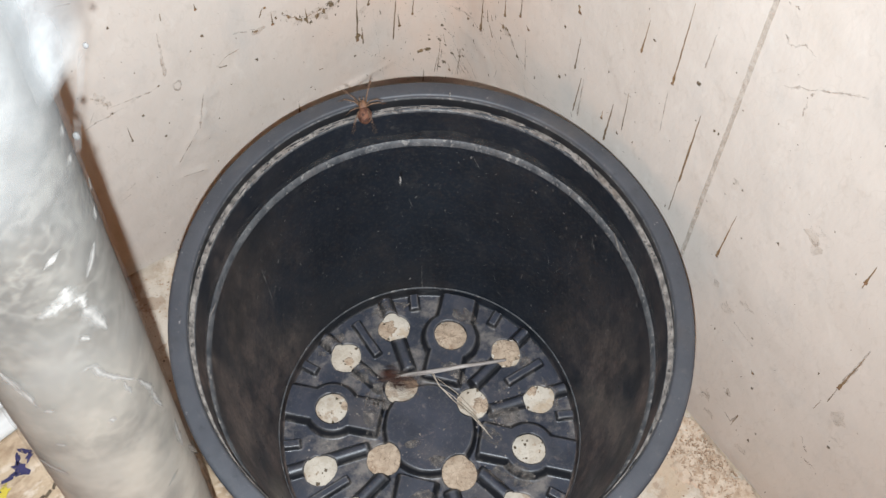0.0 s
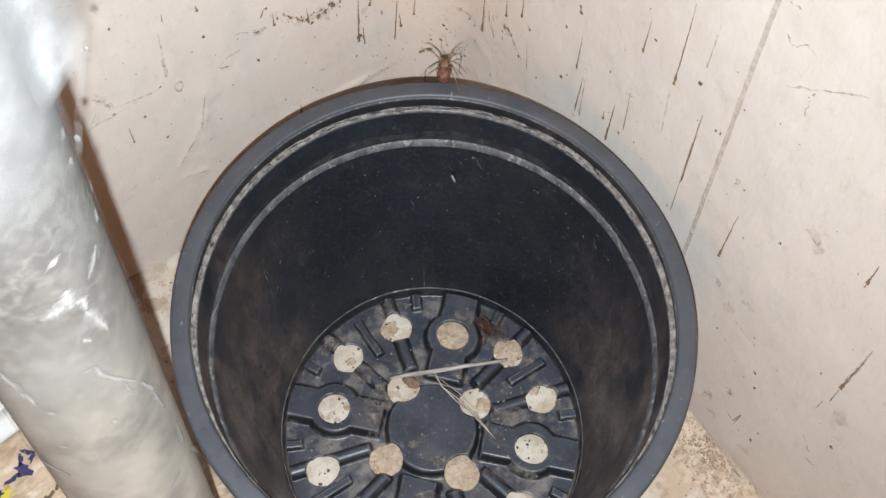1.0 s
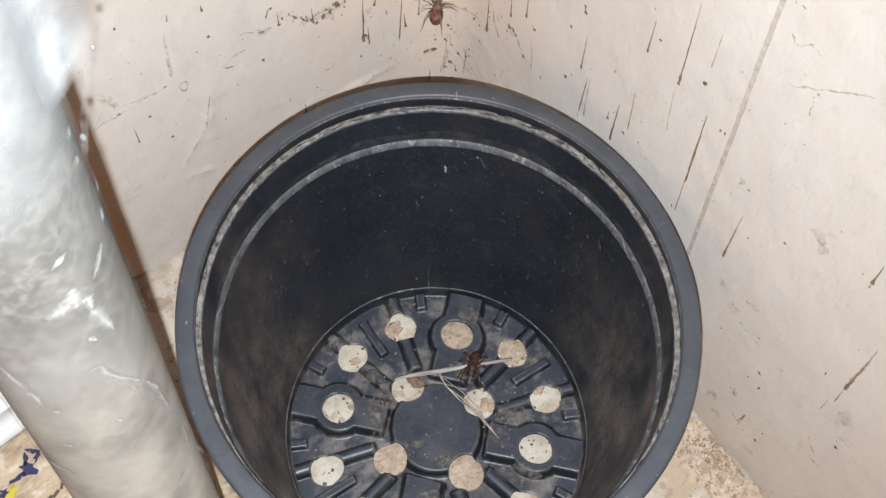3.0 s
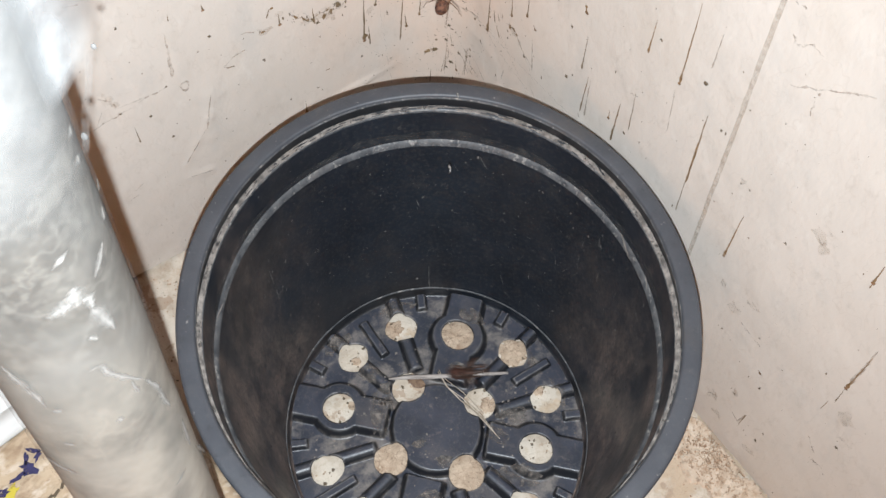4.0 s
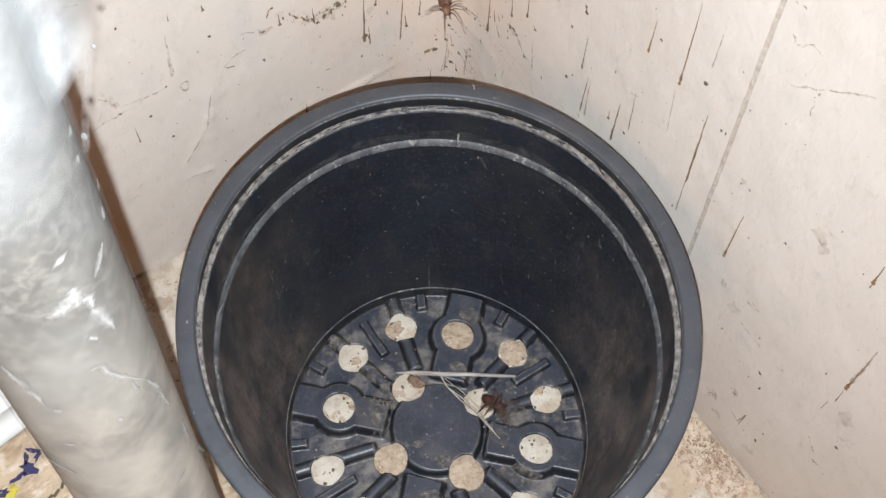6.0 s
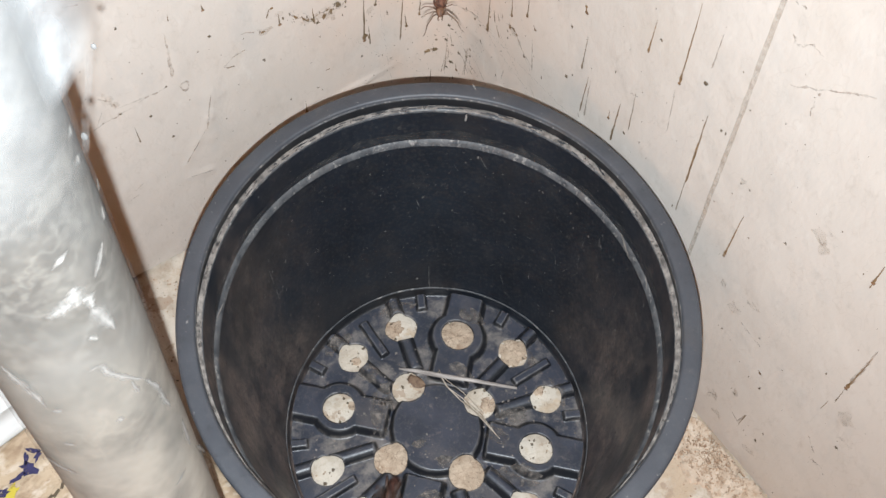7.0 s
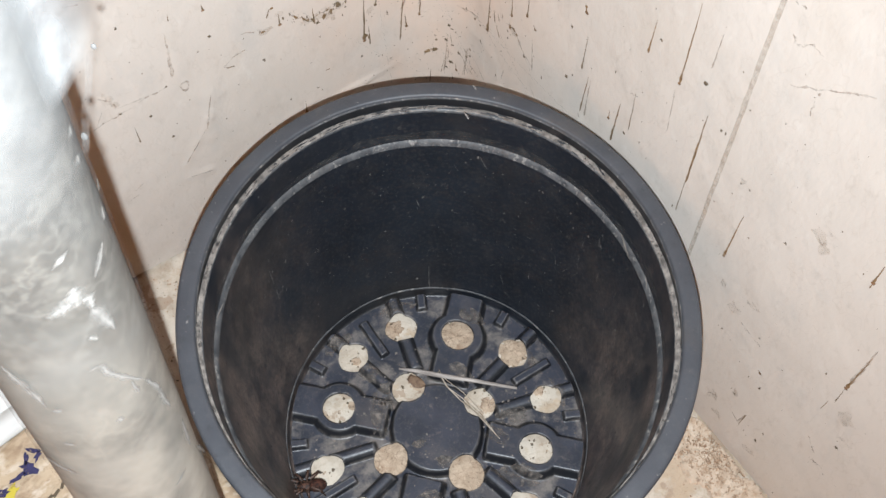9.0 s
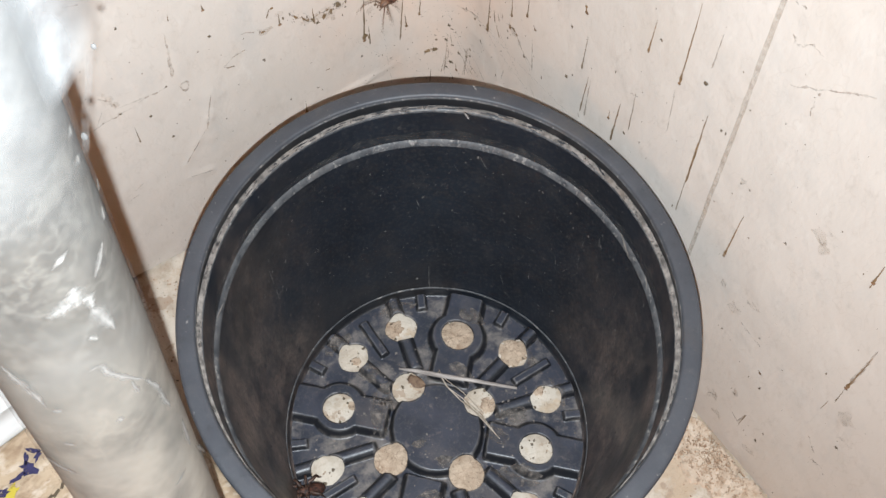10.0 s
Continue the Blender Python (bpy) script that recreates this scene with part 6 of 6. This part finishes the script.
STOCKY_ROWS = [
    (0, pose(-0.0240, 0.0317, 0.0125, -0, -0, -35)),
    (0.1, pose(-0.0072, 0.0341, 0.0125, -0, -0, -17)),
    (0.2, pose(-0.0143, 0.0348, 0.0125, 0, -0, 18)),
    (0.3, pose(-0.0143, 0.0253, 0.0125, 0, -0, 57)),
    (0.4, pose(-0.0163, 0.0318, 0.0125, 0, -0, 103)),
    (0.5, pose(-0.0303, 0.0399, 0.0125, 0, -0, 125)),
    (0.6, pose(-0.0252, 0.0391, 0.0125, 0, -0, 91)),
    (0.7, pose(-0.0187, 0.0480, 0.0125, 0, -0, 79)),
    (0.8, pose(-0.0125, 0.0771, 0.0125, 0, -0, 57)),
    (0.9, pose(0.0189, 0.0888, 0.0125, 0, -0, 1)),
    (1, pose(0.0409, 0.0725, 0.0125, -0, -0, -45)),
    (1.1, pose(0.0419, 0.0608, 0.0125, 0, -0, -123)),
    (1.2, pose(0.0014, 0.0500, 0.0125, 0, -0, 172)),
    (1.3, pose(-0.0180, 0.0660, 0.0125, 0, -0, 145)),
    (1.4, pose(-0.0298, 0.0747, 0.0125, 0, -0, 145)),
    (1.5, pose(-0.0347, 0.0734, 0.0125, 0, -0, 135)),
    (1.6, pose(-0.0317, 0.0882, 0.0125, 0, -0, 163)),
    (1.7, pose(-0.0603, 0.0566, 0.0125, 0, -0, -134)),
    (1.8, pose(-0.0576, 0.0829, 0.0124, 0, 6, -55)),
    (1.9, pose(-0.0043, 0.0985, 0.0125, 0, -0, 1)),
    (2, pose(0.0327, 0.0715, 0.0125, -0, -0, -55)),
    (2.1, pose(0.0283, 0.0391, 0.0125, 0, -0, -112)),
    (2.2, pose(0.0110, 0.0240, 0.0125, 0, -0, -153)),
    (2.3, pose(-0.0295, 0.0269, 0.0125, 0, -0, 145)),
    (2.4, pose(-0.0356, 0.0980, 0.0279, 75, -45, 31)),
    (2.5, pose(0.0156, 0.0956, 0.0125, -0, -0, -8)),
    (2.6, pose(0.0483, 0.0728, 0.0125, -0, -0, -55)),
    (2.7, pose(0.0327, 0.0437, 0.0125, 0, -0, -123)),
    (3.2, pose(0.0250, 0.0431, 0.0125, -0, -0, -89)),
    (3.8, pose(0.0253, 0.0456, 0.0125, -0, -0, -66)),
    (3.9, pose(0.0071, 0.0453, 0.0125, -0, -0, -35)),
    (4, pose(0.0202, 0.0380, 0.0125, 0, -0, 1)),
    (4.1, pose(0.0315, 0.0456, 0.0125, 0, -0, 27)),
    (4.2, pose(0.0146, 0.0480, 0.0125, 0, -0, 91)),
    (4.3, pose(0.0032, 0.0247, 0.0125, 0, -0, 114)),
    (4.4, pose(0.0039, 0.0308, 0.0125, 0, -0, 91)),
    (4.5, pose(0.0126, 0.0383, 0.0125, 0, -0, 57)),
    (4.6, pose(0.0083, 0.0330, 0.0125, 0, -0, 68)),
    (4.7, pose(0.0123, 0.0344, 0.0125, 0, -0, 79)),
    (4.8, pose(0.0122, 0.0458, 0.0125, 0, -0, 91)),
    (4.9, pose(0.0130, 0.0502, 0.0125, 0, -0, 91)),
    (5, pose(0.0062, 0.0492, 0.0125, 0, -0, 103)),
    (5.1, pose(-0.0033, 0.0333, 0.0125, 0, -0, 57)),
    (5.2, pose(-0.0006, 0.0412, 0.0125, 0, -0, 27)),
    (5.3, pose(0.0202, 0.0472, 0.0125, 0, -0, 1)),
    (5.4, pose(0.0295, 0.0496, 0.0125, -0, -0, -17)),
    (5.5, pose(0.0638, 0.0408, 0.0125, -0, -0, -26)),
    (5.6, pose(0.0753, 0.0270, 0.0125, -0, -0, -35)),
    (5.7, pose(0.0613, 0.0355, 0.0125, 0, -0, 1)),
    (6, pose(0.0418, 0.0137, 0.0125, -0, -0, -35)),
    (6.4, pose(-0.0050, -0.0078, 0.0125, -0, -0, -89)),
    (6.8, pose(-0.0269, -0.0252, 0.0125, 0, -0, -95)),
    (6.9, pose(-0.0295, -0.0379, 0.0125, 0, -0, -101)),
    (7, pose(-0.0306, -0.0505, 0.0125, 0, -0, -112)),
    (7.1, pose(-0.0350, -0.0640, 0.0125, 0, -0, -126)),
    (7.2, pose(-0.0400, -0.0740, 0.0125, 0, -0, -134)),
    (7.6, pose(-0.0540, -0.0790, 0.0125, 0, -0, -150)),
    (8, pose(-0.0660, -0.0740, 0.0125, 0, -0, -160)),
    (8.2, pose(-0.0715, -0.0680, 0.0125, 0, -0, -165)),
    (8.3, pose(-0.0740, -0.0620, 0.0125, 0, -0, -167)),
    (8.4, pose(-0.0755, -0.0595, 0.0125, 0, -0, -167)),
    (8.5, pose(-0.0770, -0.0575, 0.0125, 0, -0, -169)),
    (8.6, pose(-0.0790, -0.0550, 0.0125, 0, -0, -169)),
    (8.7, pose(-0.0835, -0.0510, 0.0125, 0, -0, -171)),
    (8.9, pose(-0.0851, -0.0455, 0.0125, 0, -0, -171)),
    (9.2, pose(-0.0861, -0.0470, 0.0125, 0, -0, -175)),
    (9.5, pose(-0.0852, -0.0480, 0.0125, 0, -0, -171)),
    (9.8, pose(-0.0855, -0.0495, 0.0125, 0, -0, -167)),
    (10, pose(-0.0860, -0.0490, 0.0125, 0, -0, -167)),
]
FLECK_ROWS = [
    (0, pose(-0.0190, 0.0723, 0.2000, 0, 0, 0)),
    (0.2, pose(-0.0163, 0.0636, 0.2000, 0, 0, 39)),
    (0.4, pose(-0.0138, 0.0637, 0.2000, 0, 0, 13)),
    (0.6, pose(-0.0157, 0.0656, 0.2000, 0, 0, -35)),
    (0.8, pose(-0.0076, 0.0777, 0.2000, 0, 0, -25)),
    (1, pose(0.0106, 0.0745, 0.2000, 0, 0, 26)),
    (1.2, pose(-0.0028, 0.0661, 0.2000, 0, 0, 34)),
    (1.4, pose(-0.0102, 0.0734, 0.2000, 0, 0, -15)),
    (1.6, pose(-0.0172, 0.0846, 0.2000, 0, 0, -39)),
    (2, pose(0.0015, 0.0748, 0.2000, 0, 0, 40)),
    (2.5, pose(0.0001, 0.0834, 0.2000, 0, 0, -39)),
    (2.7, pose(0.0013, 0.0809, 0.2000, 0, 0, 2)),
    (4, pose(0.0055, 0.0811, 0.2000, 0, 0, 11)),
    (4.5, pose(0.0026, 0.0782, 0.2000, 0, 0, 3)),
    (5, pose(-0.0004, 0.0774, 0.2000, 0, 0, -17)),
    (5.2, pose(0.0019, 0.0806, 0.2000, 0, 0, -39)),
    (5.4, pose(0.0067, 0.1080, 0.2000, 0, 0, 4)),
    (5.5, pose(0.0114, 0.1196, 0.2000, 0, 0, 29)),
    (5.7, pose(0.0091, 0.0992, 0.2000, 0, 0, 32)),
    (6.2, pose(0.0117, 0.1098, 0.2000, 0, 0, -22)),
    (6.8, pose(0.0141, 0.1166, 0.2000, 0, 0, -18)),
    (7.2, pose(0.0154, 0.1201, 0.2000, 0, 0, 5)),
    (10, pose(0.0154, 0.1201, 0.2000, 0, 0, 31)),
]
RIM_FLECK_ROWS = [
    (0, pose(0.0095, 0.1366, 0.2000, 0, 0, 0)),
    (2.7, pose(0.0097, 0.1369, 0.2000, 0, 0, 2)),
    (4, pose(0.0100, 0.1361, 0.2000, 0, 0, 11)),
    (5.2, pose(0.0100, 0.1361, 0.2000, 0, 0, -39)),
    (5.4, pose(0.0196, 0.1430, 0.2000, 0, 0, 4)),
    (10, pose(0.0203, 0.1425, 0.2000, 0, 0, 31)),
]
STICK_ROWS = [
    (0, pose(0.0122, 0.0428, 0.0105, 0, 0, 10.6)),
    (0.5, pose(0.0119, 0.0428, 0.0105, 0, 0, 10.6)),
    (1, pose(0.0117, 0.0431, 0.0105, 0, 0, 10.3)),
    (1.5, pose(0.0119, 0.0433, 0.0105, 0, 0, 10.2)),
    (2, pose(0.0117, 0.0432, 0.0105, 0, 0, 10.9)),
    (2.5, pose(0.0118, 0.0431, 0.0105, 0, 0, 11.2)),
    (2.7, pose(0.0120, 0.0431, 0.0105, 0, 0, 11.2)),
    (3.8, pose(0.0119, 0.0426, 0.0105, 0, 0, 9.6)),
    (4, pose(0.0078, 0.0374, 0.0105, 0, 0, 3.9)),
    (4.2, pose(0.0093, 0.0398, 0.0105, 0, 0, 3.6)),
    (4.3, pose(0.0102, 0.0370, 0.0105, 0, 0, -6.5)),
    (4.4, pose(0.0097, 0.0379, 0.0105, 0, 0, -1.0)),
    (4.5, pose(0.0097, 0.0432, 0.0105, 0, 0, 10.7)),
    (4.6, pose(0.0103, 0.0383, 0.0105, 0, 0, 2.7)),
    (4.7, pose(0.0110, 0.0410, 0.0105, 0, 0, 6.8)),
    (4.8, pose(0.0102, 0.0399, 0.0105, 0, 0, 4.2)),
    (4.9, pose(0.0102, 0.0410, 0.0105, 0, 0, 6.9)),
    (5, pose(0.0112, 0.0394, 0.0105, 0, 0, 3.5)),
    (5.1, pose(0.0120, 0.0377, 0.0105, 0, 0, -2.5)),
    (5.2, pose(0.0115, 0.0381, 0.0105, 0, 0, -1.3)),
    (5.4, pose(0.0117, 0.0388, 0.0105, 0, 0, 0.8)),
    (5.6, pose(0.0125, 0.0390, 0.0105, 0, 0, -0.7)),
    (5.7, pose(0.0125, 0.0395, 0.0105, 0, 0, 1.7)),
    (6.2, pose(0.0136, 0.0377, 0.0105, 0, 0, -4.3)),
    (6.8, pose(0.0141, 0.0360, 0.0105, 0, 0, -9.1)),
    (7, pose(0.0143, 0.0356, 0.0105, 0, 0, -9.6)),
    (10, pose(0.0143, 0.0356, 0.0105, 0, 0, -9.6)),
]


def step_rows(hip, yaw, phase, beat, swing, quiet=()):
    rows = []
    for i in range(101):
        t = i / 10
        k = swing * math.sin(2 * math.pi * beat * t + phase)
        if any(a <= t <= b for a, b in quiet):
            k *= 0.25
        rows.append((t, pose(*hip, 4 * math.cos(2 * math.pi * beat * t + phase), 0, yaw + k)))
    return rows


def motions():
    walk(spider, SPIDER_ROWS)
    walk(stocky_spider, STOCKY_ROWS)
    walk(stick, STICK_ROWS)
    walk(fleck, FLECK_ROWS)
    walk(rim_fleck, RIM_FLECK_ROWS)
    for ob, hip, yaw, side, k in spider_legs:
        walk(ob, step_rows(hip, yaw, math.pi * ((k + (side > 0)) % 2) + 0.4 * k, 3.7, 16))
    for ob, hip, yaw, side, k in stocky_legs:
        walk(ob, step_rows(hip, yaw, math.pi * ((k + (side > 0)) % 2), 3.3, 18, ((9.0, 10.0),)))


motions()
